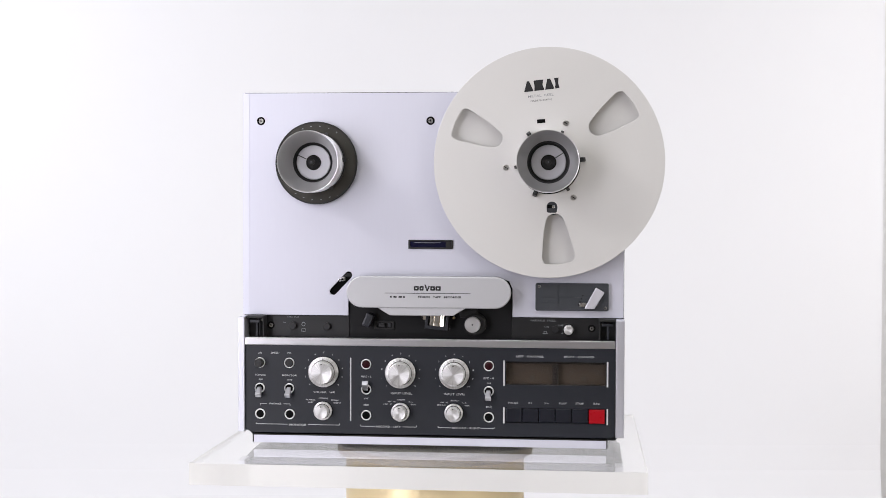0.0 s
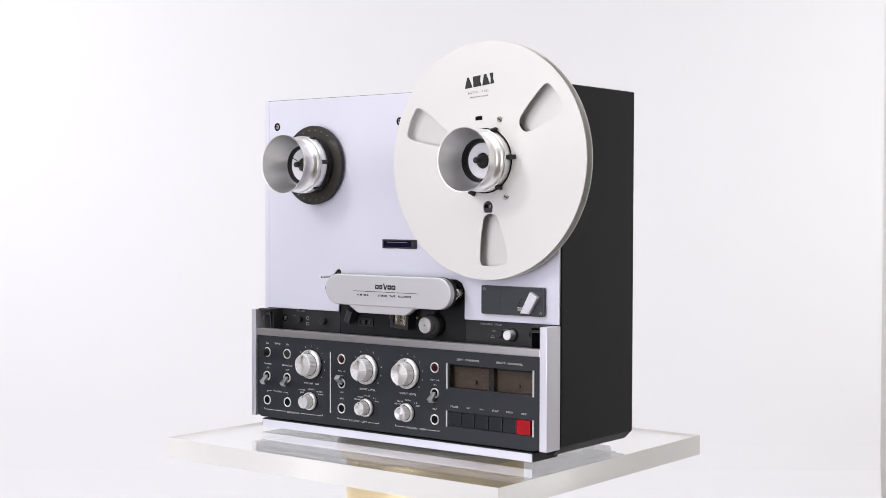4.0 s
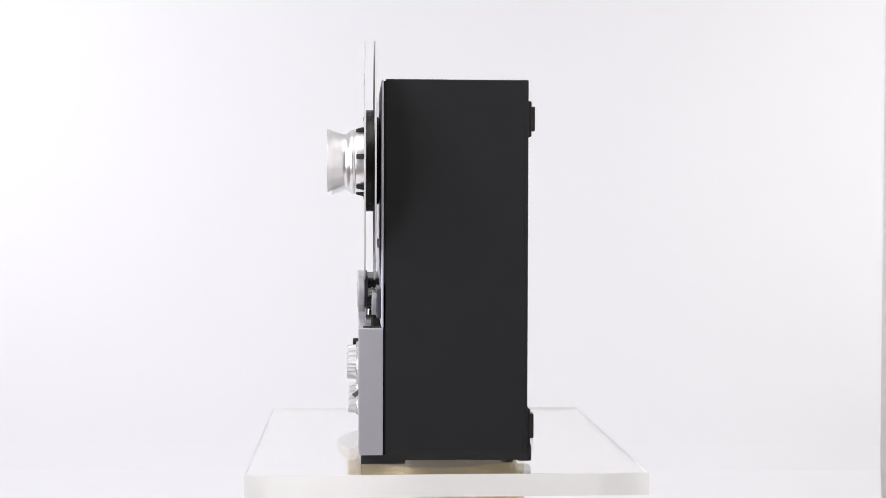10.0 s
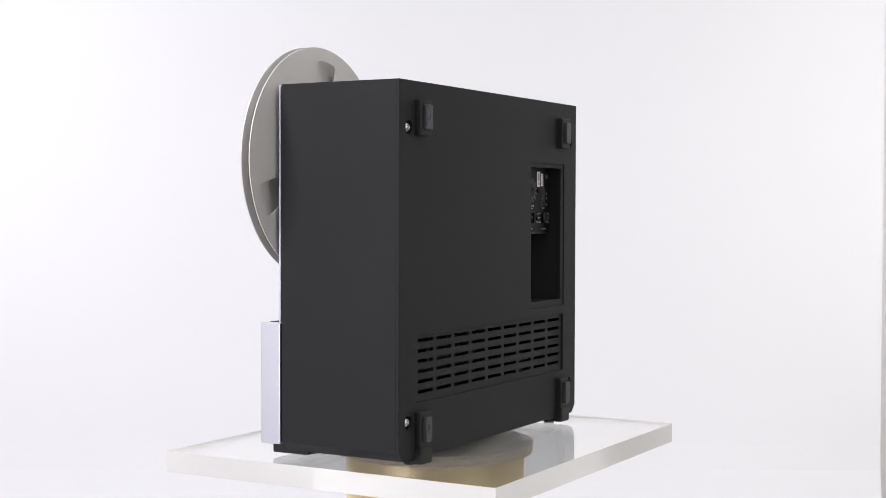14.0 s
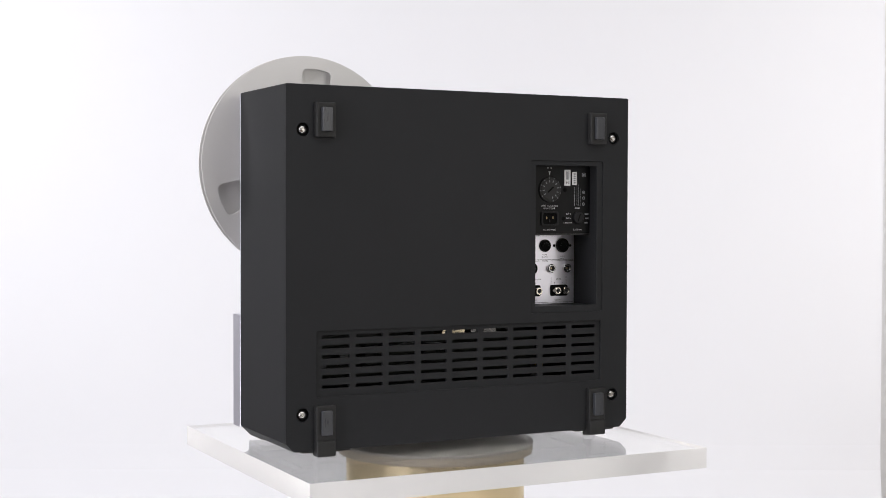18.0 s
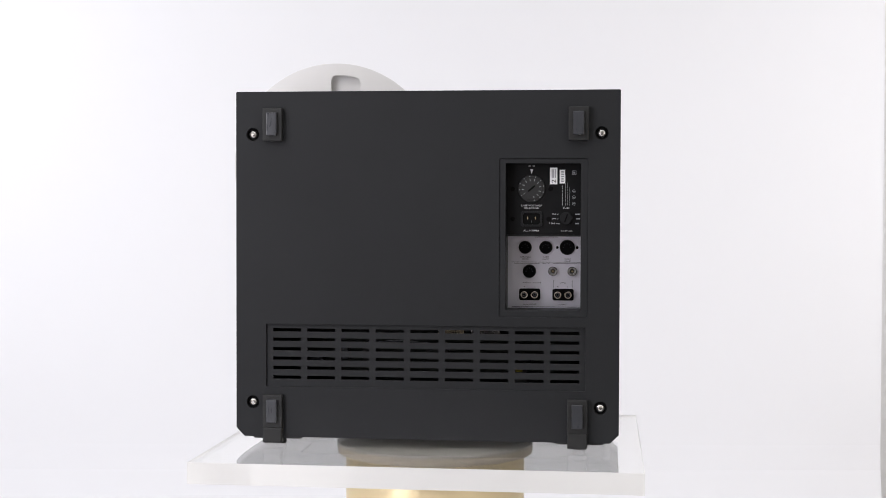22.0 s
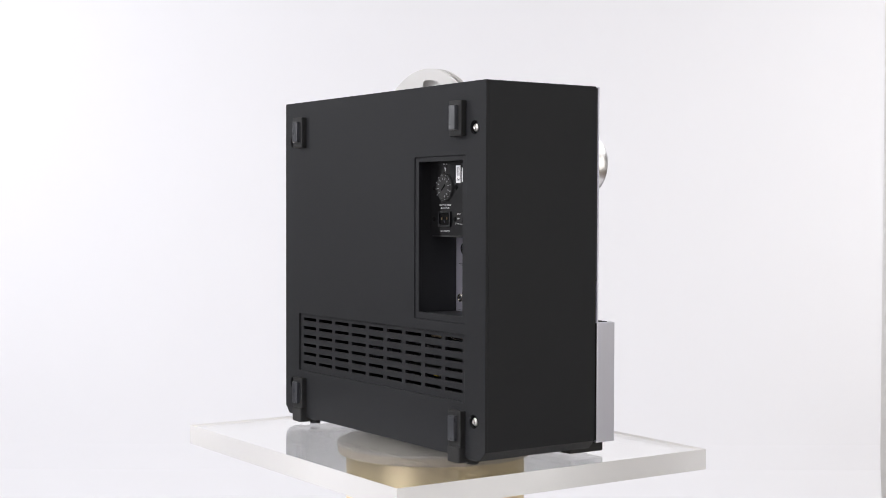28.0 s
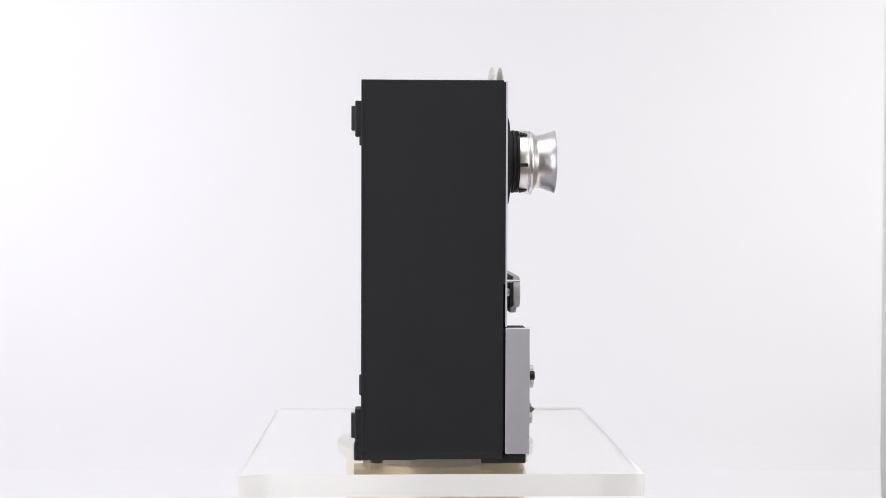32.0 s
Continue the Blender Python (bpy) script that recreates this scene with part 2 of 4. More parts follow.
def sheet(loops, y0, y1, bevel=0.0):
    """An upright sheet between y0 and y1 from an outline and holes in x and z."""
    cu = bpy.data.curves.new("sheet", "CURVE")
    cu.dimensions, cu.fill_mode = "2D", "BOTH"
    for loop in loops:
        sp = cu.splines.new("POLY")
        sp.points.add(len(loop) - 1)
        for p, (x, z) in zip(sp.points, loop):
            p.co = (x * K, z * K, 0, 1)
        sp.use_cyclic_u = True
    cu.extrude = abs(y1 - y0) * K / 2 - bevel * K
    cu.bevel_depth, cu.bevel_resolution, cu.offset = bevel * K, 1, -bevel * K
    return baked(cu, FACING, (y0 + y1) / 2)


def baked(cu, m, y=0.0):
    tmp = new("tmp", cu)
    me = bpy.data.meshes.new_from_object(tmp.evaluated_get(bpy.context.evaluated_depsgraph_get()))
    bpy.data.objects.remove(tmp)
    bpy.data.curves.remove(cu)
    bm = bmesh.new()
    bm.from_mesh(me)
    bmesh.ops.remove_doubles(bm, verts=bm.verts, dist=1e-7)
    bm.to_mesh(me)
    bm.free()
    me.transform(Matrix.Translation((0, y * K, 0)) @ m)
    me.materials.clear()
    return shaded(me, 20)


def text(body, size, align="CENTER", spacing=1.05, bold=0.0, back=False):
    cu = bpy.data.curves.new("text", "FONT")
    cu.body, cu.size, cu.align_x, cu.align_y = body, size * K * 1.42, align, "CENTER"
    cu.space_character, cu.extrude, cu.resolution_u, cu.offset = spacing, 0.00006, 2, bold * K
    return baked(cu, (Matrix.Rotation(radians(180), 4, "Z") if back else Matrix()) @ FACING @ Matrix.Diagonal((1.36, 1.08, 1, 1)))


def letters(body, x, z, y, size, parent, mat=None, align="CENTER", bold=0.01, back=False, spin=0, spacing=1.05):
    """Printed words, size: height of the capitals."""
    return part("lettering", text(body, size, align, spacing, bold, back), mat or PRINT, parent, at=(x, y, z),
                turn=Matrix.Rotation(radians(spin), 4, "Y") if spin else None)


def bar(name, x0, x1, z0, z1, y, parent, mat, thick=0.12):
    return part(name, box(x0, x1, y - thick, y + 0.05, z0, z1, 0), mat, parent)


# ---- studio ----
def studio():
    def wall(name, x0, x1, y0, y1, z0, z1, mat, label):
        bm = box(x0 * 1000, x1 * 1000, y0 * 1000, y1 * 1000, z0 * 1000, z1 * 1000, 0)
        tagged(part(name, bm, mat), label, name.split("_")[0], kind="structure")

    # unseen room closing the set; wall tones chosen to shape reflections
    wall("floor", -3.25, 2.4, -3.4, 2.22, -1.05, -0.95, FLOOR, "brown studio floor under the white sweep")
    wall("ceiling", -3.25, 2.4, -3.4, 2.22, 1.9, 2.0, WALL, "plain white ceiling of the studio")
    wall("wall_north", -1.5, 2.4, 2.12, 2.22, -0.95, 1.9, WALL, "plain white wall behind the hanging paper")
    # dark section added so that side reflections stay dark
    wall("wall_northwest", -3.25, -1.5, 2.12, 2.22, -0.95, 1.9, DARK_WALL, "unseen grey-brown wall section added to darken reflections")
    wall("wall_south", -3.25, 2.4, -3.4, -3.3, -0.95, 1.9, PALE_WALL, "unseen grey wall facing the paper, toned for front reflections")
    wall("wall_west", -3.25, -3.15, -3.3, 2.12, -0.95, 1.9, DARK_WALL, "unseen dark grey side wall, toned to darken reflections")
    wall("wall_east", 2.3, 2.4, -3.3, 2.12, -0.95, 1.9, PALE_WALL, "plain grey side wall of the studio")
    # seamless paper: hangs down, curves out over the floor
    prof = [(2.0, 1.75)] + [(2.0, 1.4 - 0.45 * i) for i in range(4)]
    prof += [(1.4 + 0.6 * math.cos(a), -0.344 - 0.6 * math.sin(a)) for a in (radians(90 * i / 14) for i in range(15))]
    prof += [(0.6, -0.944), (-0.2, -0.944), (-1.1, -0.944)]
    back = []
    for i, (y, z) in enumerate(prof):
        y0, z0 = prof[max(i - 1, 0)]
        y1, z1 = prof[min(i + 1, len(prof) - 1)]
        d = Vector((y1 - y0, z1 - z0)).normalized() * 0.003
        back.append((y - d.y, z + d.x))
    loop = prof + back[::-1]
    bm = bmesh.new()
    a = [bm.verts.new((-1.535, y, z)) for y, z in loop]
    b = [bm.verts.new((1.185, y, z)) for y, z in loop]
    n = len(loop)
    for i in range(n):
        bm.faces.new((a[i], a[(i + 1) % n], b[(i + 1) % n], b[i]))
    bm.faces.new(a)
    bm.faces.new(b[::-1])
    bmesh.ops.recalc_face_normals(bm, faces=bm.faces)
    tagged(part("backdrop", bm, PAPER), "seamless white paper sweep hung behind the turntable", "backdrop", kind="structure")
    column = tagged(part("pedestal", lathe([(0, 0), (112, 0), (112, 3), (109.5, 6), (109.5, 904), (109.5, 906.6), (0, 906.6)], 96), GOLD,
                         at=(0, 0, -944), turn=Matrix.Rotation(radians(90), 4, "X")),
                    "round gold-coloured pedestal under the clear plate", "pedestal")
    return column


# ---- tape recorder ----
FY, DY, PY = -70.5, -68.0, -92.0  # face, deck and control panel planes


def screw(parent, x, z, y, r, back=False, mat=None):
    s = -1 if back else 1
    t = Matrix.Rotation(radians(180), 4, "Z") if back else None
    sc = part("screw", lathe([(0, 0.3), (r * 0.3, 0.3), (r * 0.34, -0.5), (r * 0.8, -0.5), (r, 0.1), (r, 0.8), (0, 0.8)], 24), mat or STEEL, parent, at=(x, y, z), turn=t)
    part("cup", ring_y(r * 1.02, r * 1.72, -0.35, 0.6, 0.15, 24), HOLE, sc)
    for a in (0, 90):
        part("slot", box(-r * 0.55, r * 0.55, -0.6, 0, -r * 0.11, r * 0.11, 0), HOLE, sc, turn=Matrix.Rotation(radians(a + 20), 4, "Y"))
    return sc


BACK_SCREWS = ((207.8, 367.8), (-202.4, 368.2), (208, 50.5), (-202.4, 50.5))


def wire(points, r):
    cu = bpy.data.curves.new("wire", "CURVE")
    cu.dimensions = "3D"
    cu.bevel_depth = r * K
    cu.bevel_resolution = 2
    sp = cu.splines.new("NURBS")
    sp.points.add(len(points) - 1)
    for p, (x, y, z) in zip(sp.points, points):
        p.co = (x * K, y * K, z * K, 1)
    sp.use_endpoint_u = True
    sp.order_u = 3
    return baked(cu, Matrix())


def cabinet(rec):
    x0, x1, z0, z1 = -223.8, 228.2, 9.5, 418.2
    outline = [(x0 + 10, z0), (x1 - 10, z0), (x1, z0 + 10), (x1, z1 - 1), (x1 - 1, z1), (x0 + 1, z1), (x0, z1 - 1), (x0, z0 + 10)]
    inner = [(x0 + 16, z0 + 6), (x1 - 16, z0 + 6), (x1 - 6, z0 + 16), (x1 - 6, z1 - 6), (x0 + 6, z1 - 6), (x0 + 6, z0 + 16)]
    part("cabinet", sheet([outline, inner], -66, 82.5), CASE, rec, "charcoal painted cabinet shell")
    part("back_panel", sheet([outline, rect(-187, -84.5, 155, 339, 2), rect(-185, 192, 69.5, 143.5, 1.5)] + [circle(x, z, 7.6, 28) for x, z in BACK_SCREWS], 82.5, 86.5, 0.5), CASE, rec)
    part("opening_frame", sheet([rect(-187, -84.5, 155, 339, 2), rect(-178.7, -91.8, 163, 333.5, 1)], 81.0, 85.2, 0.4), CASE, rec)
    slots = []
    for c in range(9):
        for r in range(6):
            x = 184.2 - 41.05 * c
            z = 136.6 - 11.25 * r
            slots.append(rect(x - 33.6, x, z - 2.0, z + 2.0, 0.4, 2))
    part("vent_grille", sheet([rect(-185, 192, 69.5, 143.5, 1.5)] + slots, 80.5, 83.8), CASE, rec, "charcoal grille with rows of narrow slots")
    # recess behind the opening
    part("recess_wall", sheet([rect(-184, -86, 158, 338), rect(-179.5, -91, 162.2, 334.3)], 30, 81), CASE, rec)
    part("chassis", box(-216, 220, -64, -60, 20, 410, 0), DECK, rec, "dark inner chassis")
    part("transformer", box(-36, -4, -12, 9, 124, 134.4, 0.2), BEIGE, rec, "beige shiny component behind the grille")
    part("capacitor", box(-80, -45, -10, 8, 124, 134.4, 0.2), TIN, rec)
    part("wire", wire([(92, -16, 112), (80, 12, 119), (60, 20, 118), (42, 20, 118.6), (30, 8, 112), (24, -17, 108)], 0.7), GREY_INK, rec)
    part("wire", wire([(88, -16, 108), (70, 14, 117), (50, 18, 119.6), (18, 22, 119.2), (-2, 24, 117), (-14, 10, 110), (-16, -17, 104)], 0.6), PRINT_DIM, rec)
    part("terminal", box(-111, -103, 62, 72, 89.4, 94.4, 0.8), YELLOW, rec, "small yellow plastic terminal")
    part("terminal_bracket", box(-116, -100, 60, 62.4, 66, 98, 0.4), RUBBER, rec)
    part("circuit_board", box(-150, 186, -20, -18, 72, 118, 0), GREEN, rec)
    for x in (150, 118, 84, 40, 4, -110):
        part("component", box(x - 8, x + 8, -18, -6, 84 + (x % 3) * 9, 98 + (x % 5) * 4, 1), RUBBER if x % 4 == 0 else PAD, rec)
    for x, z in BACK_SCREWS:
        part("screw_well", disc_y(8.4, 81.4, 82.6, 0.1, 28), HOLE, rec, at=(x, 0, z))
        part("pan_screw", lathe([(0, 2.6), (1.2, 2.6), (1.5, 1.5), (2.6, 2.3), (4.0, 1.6), (4.9, 0.2), (4.9, -1), (0, -1)], 28), STEEL, rec, "bright pan-head screw in a recess", at=(x, 83.4, z))
    # rubber corner feet of the back
    for x in (183, -176):
        for low in (False, True):
            zb, zt = (21, 60.5) if low else (359.5, 398.4)
            foot = part("back_foot", box(x - 11.7, x + 11.7, 86, 94, zb, zt, 1.6, 3), RUBBER, rec, "black rubber corner foot with a grey pad")
            part("pad", box(x - 6.2, x + 6.2, 93, 98.4, zb + 6.5, zt - 5.5, 1.2, 3), PAD, foot)
            if low:
                part("bottom_foot", box(x - 11.5, x + 11.5, 80, 95.4, 3.2, 21.5, 2.4, 3), RUBBER, rec)
    for a, b in ((-206, -150), (150, 208)):
        part("bottom_foot", box(a, b, 26, 84, 7, 10.5, 1.2), RUBBER, rec)
        for x, y in ((a + 28, 70), (a + 28, -62)):
            part("bumper", lathe([(0, 0), (6.6, 0), (7.0, 2), (6.2, 7.4), (0, 7.4)], 28), RUBBER if y > 0 else GEL, rec, "black rubber bumper foot" if y > 0 else "clear brownish gel bumper foot", at=(x, y, 0), turn=Matrix.Rotation(radians(90), 4, "X"))


def connectors(rec):
    yb, yw = 68.6, 32.3
    p = part("mains_panel", sheet([rect(-179, -91.4, 250.5, 334)], yb - 2, yb), MAINS, rec, "black mains panel with white print")
    dial = part("voltage_selector", lathe([(0, 3.0), (12.6, 3.0), (13, 2.4), (15, 2.2), (15.6, 1.6), (16, 0), (0, 0)], 48), RUBBER, p, at=(-121, yb, 304.5))
    part("slot", box(-5, 5, 2.9, 3.3, -1, 1, 0.2), HOLE, dial, turn=Matrix.Rotation(radians(40), 4, "Y"))
    for i in range(11):
        a = radians(215 - 29 * i)
        part("tick", box(-0.55, 0.55, 2.2, 2.7, -0.55, 0.55, 0), PRINT_DIM, dial, at=(-14.2 * math.cos(a), 0.6, 14.2 * math.sin(a)))
        part("number_bar", box(-1.3, 1.3, 2.9, 3.2, -0.4, 0.4, 0), PRINT_DIM, dial, at=(-10.2 * math.cos(a), 0, 10.2 * math.sin(a)), turn=Matrix.Rotation(a, 4, "Y"))
    part("arrow", sheet([[(-122.6, 327), (-119.4, 327), (-121, 322)]], yb, yb + 0.2), PRINT, p)
    inlet = part("power_inlet", sheet([rect(-133.4, -108.6, 260.2, 277.8, 2.4), rect(-131, -111, 262.3, 275.7, 2.6)], yb - 1, yb + 2.0, 0.4), HEAD_BLACK, p)
    part("socket", box(-132.6, -109.4, yb, yb + 0.3, 261, 277, 0), HOLE, inlet)
    for x, z in ((-125.5, 270), (-116.5, 270), (-121, 266)):
        part("pin", box(x - 0.4, x + 0.4, yb, yb + 1.6, z - 1.5, z + 1.5, 0.15), DARK_PLASTIC if z < 268 else BRASS, inlet)
    fuse = part("fuse_holder", disc_y(7.4, 0, 4, 0.8, 32), HEAD_BLACK, p, at=(-161.5, yb, 270))
    part("slot", box(-5, 5, 3.8, 4.2, -0.7, 0.7, 0), HOLE, fuse, turn=Matrix.Rotation(radians(70), 4, "Y"))
    for x, z in ((-99, 304), (-143, 304.5), (-99, 269), (-141, 269)):
        part("screw", disc_y(2.6, 0, 1.2, 0.5, 20), HOLE, p, at=(x, yb, z))
    q = yb + 0.12
    for body, x, z, s in (("LINE VOLTAGE", -121, 284.6, 1.8), ("SELECTOR", -121, 281.4, 1.8), ("AC POWER", -121, 255.2, 1.8),
                          ("FUSE", -161.5, 281.8, 1.7), ("220 V", -148.5, 274.6, 1.6), ("240 V", -148.5, 269.4, 1.6), ("T 500 mA", -147.5, 263.8, 1.6),
                          ("5 x 20 mm", -162, 255.2, 1.5)):
        letters(body, x, z, q, s, p, back=True)
    # stickers
    s = part("sticker", box(-151, -142.3, yb, yb + 0.25, 309.5, 329, 0), LABEL, p, "white paper sticker")
    letters("2", -147, 313.2, yb + 0.35, 4.4, s, INK, back=True, spin=90)
    for i in range(3):
        bar("print_bar", -149 + 1.8 * i, -148 + 1.8 * i, 317, 327, yb + 0.34, s, PRINT_DIM)
    s = part("sticker", box(-160, -153.6, yb, yb + 0.25, 310.5, 326.5, 0), LABEL, p, "white paper sticker")
    for i in range(5):
        bar("print_bar", -158.3, -155.5, 312.4 + 2.7 * i, 313.9 + 2.7 * i, yb + 0.34, s, PRINT_DIM)
    # maker's line and fine print, standing on end
    for z0, z1 in ((285, 288.4), (289, 291.6), (292.2, 295.2), (295.8, 299), (300.8, 302.6), (304, 305.8), (306.4, 308)):
        bar("print_bar", -157.5, -156.5, z0, z1, q, p, PRINT_DIM)
    for x, top in ((-160.6, 321), (-163, 311), (-165.4, 306)):
        z = 285.0
        while z < top:
            step = 1.6 + 1.9 * ((z * 7.3 + x) % 1)
            bar("print_bar", x - 0.22, x + 0.22, z, min(z + step, top), q, p, PRINT_DIM)
            z += step + 0.8
    for z in (287, 294.5, 301.5):
        part("approval_mark", sheet([circle(-170.2, z, 2.0, 20), circle(-170.2, z, 1.6, 20)], yb, yb + 0.2), PRINT_DIM, p)
        bar("mark_bar", -171.2, -169.2, z - 0.4, z + 0.4, q, p, PRINT_DIM)
    for x0, x1, z in ((-177.6, -172, 274.6), (-177.6, -173, 269.4), (-176.4, -172, 263.8)):
        bar("print_bar", x0, x1, z - 0.8, z + 0.8, q, p, PRINT_DIM)
    for x in (-118.6, -123.4):
        bar("print_bar", x - 1.2, x + 1.2, 330.4, 331.4, q, p, PRINT)
    m = part("approval_mark", sheet([rect(-173, -168, 320.6, 325.6, 0.8), rect(-172.4, -168.6, 321.2, 325.0, 0.5)], yb, yb + 0.2), PRINT_DIM, p)
    bar("mark_bar", -171.6, -169.4, 322, 324.2, yb + 0.1, m, PRINT_DIM)
    # silver socket panel, set deeper
    w = part("socket_panel", sheet([rect(-184, -86, 160, 252)], yw - 2, yw), SOCKET, rec, "silver audio socket panel")
    part("panel_step", box(-179.4, -91.2, yw, yb - 2, 248.6, 250.4, 0), DECK, rec)
    for x, z, r in ((-111.8, 234.8, 7.8), (-136.4, 234.8, 7.8), (-161.9, 235, 9.0), (-117, 206.3, 8.0)):
        d = part("round_socket", ring_y(r - 1.2, r, 0, 3, 0.3, 36), RUBBER, w, at=(x, yw, z), turn=Matrix.Rotation(radians(180), 4, "Z") @ Matrix.Translation((0, -0.0025, 0)))
        part("socket_face", disc_y(r - 1.1, -1.5, 1, 0.1, 36), HOLE, d)
        for k in range(5):
            a = radians(k * 45)
            part("pin_hole", disc_y(0.7, -1.8, -1.4, 0.1, 10), DARK_PLASTIC, d, at=(r * 0.48 * math.cos(a), 0, r * 0.48 * math.sin(a)))
    for x in (-150, -173.6):
        part("guide_pin", disc_y(1.7, 0, 1.2, 0.3, 16), HOLE, w, at=(x, yw, 234.8))
    for x in (-145, -168):
        j = part("level_jack", ring_y(2.9, 5.5, -4.5, 0, 0.8, 32), CHROME, w, at=(x, yw, 206.4), turn=Matrix.Rotation(radians(180), 4, "Z"))
        part("core", disc_y(2.7, -1.5, 0, 0.2, 24), SMOKE, j)
        part("contact", disc_y(1.1, -2.0, -1.4, 0.2, 16), BRASS, j)
    for x in (-117.4, -157.2):
        b = part("phono_block", sheet([rect(x - 12.6, x + 12.6, 171.5, 185.5, 2.4)], yw, yw + 1.6, 0.3), HOLE, w)
        for dx in (-6.2, 6.2):
            r = part("phono_socket", ring_y(2.7, 4.6, -8, 0, 0.4, 28), WARM, b, at=(x + dx, yw + 1.5, 178.4), turn=Matrix.Rotation(radians(180), 4, "Z"))
            part("core", ring_y(1.2, 2.1, -7.5, 0, 0.2, 16), PAD, r)
            part("insulator", disc_y(2.9, -5.6, 0, 0.2, 20), HOLE, r)
    q = yw + 0.12
    for body, x, z in (("REMOTE CONTROL", -137, 247.2), ("VARIABLE", -112, 223.2), ("SPEED", -112, 220.6), ("TAPE", -136.4, 223.2), ("DRIVE", -136.4, 220.6),
                       ("SLIDE", -162.5, 221), ("SYNC", -162.5, 218.4), ("AUDIO", -137, 215.6), ("RADIO   REC/PB", -120, 192.6), ("LEVEL", -157, 192.6), ("R", -111, 187.8), ("L", -124, 187.8),
                       ("R", -151, 187.8), ("L", -163, 187.8), ("AUX INPUT", -117.5, 166.4), ("OUTPUT", -157, 166.4)):
        letters(body, x, z, q, 1.5, w, GREY_INK, back=True)
    for z, x0, x1 in ((217.2, -178, -96), (163.6, -178, -96), (215.6, -178, -145), (215.6, -129, -98)):
        bar("print_line", x0, x1, z - 0.2, z + 0.2, q, w, INK, 0.1)
    for x in (-146, -168):
        bar("print_line", x - 0.2, x + 0.2, 186.5, 196, q, w, INK, 0.1)


def face(rec):
    x0, x1, z0, z1 = -224.3, 227.6, 153.6, 417.3
    # notch at the lower edge for the head block
    notch = [(98, z0), (98, 187), (94, 195.5), (86, 199), (-86, 199), (-94, 195.5), (-96.8, 187), (-96.8, z0)]
    xe = -216.2
    outline = [(xe, z0), (xe, z1), (x1, z1), (x1, z0)] + notch
    slot = [(-115 + 4.3 * math.cos(a), 182.2 + 4.3 * math.sin(a)) for a in (radians(133 + 180 * i / 8) for i in range(9))]
    slot += [(-96.7 + 4.3 * math.cos(a), 201.6 + 4.3 * math.sin(a)) for a in (radians(-47 + 180 * i / 8) for i in range(9))]
    part("face_plate", sheet([outline, slot], FY, -68.3, 0.35), ALU, rec, "satin lavender-grey aluminium face plate")
    edge = box(x0, xe - 0.12, FY, -68.3, z0, z1, 0)
    for v in edge.verts:
        if v.co.x < (x0 + 1) * K and v.co.y < (FY + 1) * K:
            v.co.y += 0.4 * K
    part("face_edge", edge, ALU, rec, "bevelled edge strip of the face plate")
    # dark ring put in for the shaded gap between face plate and cabinet
    part("gap_shade", sheet([rect(x0 + 1, x1 - 1, z0 + 46, z1 - 1), rect(x0 + 12, x1 - 12, z0 + 50, z1 - 12)], -68.2, -66.1), RUBBER, rec)
    for x, z in ((-202.3, 384.3), (0.7, 384.2), (203, 384.3)):
        screw(rec, x, z, FY, 2.9)
    win = part("counter_window", sheet([rect(-25.3, 27.7, 233.2, 243.9, 0.6), rect(-23.2, 25.6, 235, 242.2, 0.4)], FY - 1.2, FY + 0.5, 0.25), RUBBER, rec, "dark framed tape counter window")
    part("counter_glass", box(-23.4, 25.8, FY - 0.4, FY + 0.2, 234.8, 242.4, 0), WINDOW, win)
    part("reset_key", box(19.2, 25, FY - 1.0, FY - 0.3, 235.2, 242, 0.3), RUBBER, win)
    part("counter_line", box(-18, 13, FY - 0.55, FY - 0.35, 240.3, 240.8, 0), PRINT_DIM, win)
    # tension arm in its slot
    part("slot_back", box(-124, -88, -66.3, -65.5, 173, 211, 0), HOLE, rec)
    arm = part("tension_pin", disc_y(1.6, -95, -60, 0.5, 20), CHROME, rec, "chrome tape tension pin", at=(-103, 0, 197))
    part("collar", disc_y(2.6, -74, -62, 0.4, 20), STEEL, arm)
    # smoked plate with a white lever
    pl = part("splicing_plate", sheet([rect(125, 210.2, 161.8, 194.2, 2.2)], FY - 4.5, FY, 0.5), SPLICE, rec, "smoked plastic splicing plate with a white flap")
    for z in (177.6, 172.2):
        part("groove", box(126, 209, FY - 4.62, FY - 4.2, z - 0.2, z + 0.2, 0), DARK_PLASTIC, pl)
    part("groove", box(151.8, 152.2, FY - 4.66, FY - 4.2, 163, 193, 0), DARK_PLASTIC, pl)
    for x, z in ((178.4, 176.2), (177.0, 172.6), (180.2, 179.8), (175.6, 169.2)):
        part("stop_pin", disc_y(0.8, FY - 4.9, FY - 4.2, 0.1, 12), HOLE, pl, at=(x, 0, z))
    for x, z in ((129.4, 190.3), (206.2, 165.4)):
        part("rivet", ring_y(1.0, 1.8, FY - 4.9, FY - 4, 0.2, 20), STEEL, pl, at=(x, 0, z))
    part("flap", sheet([rounded([(181.9, 164.9), (193.6, 164.6), (205.3, 183.8), (195.2, 189.4)], 0.8, 3)], FY - 10, FY - 4.4, 0.7), FLAP, pl)
    part("clip", box(176.4, 184, FY - 6.2, FY - 4.4, 167.2, 171.6, 0.4), STEEL, pl, turn=None)
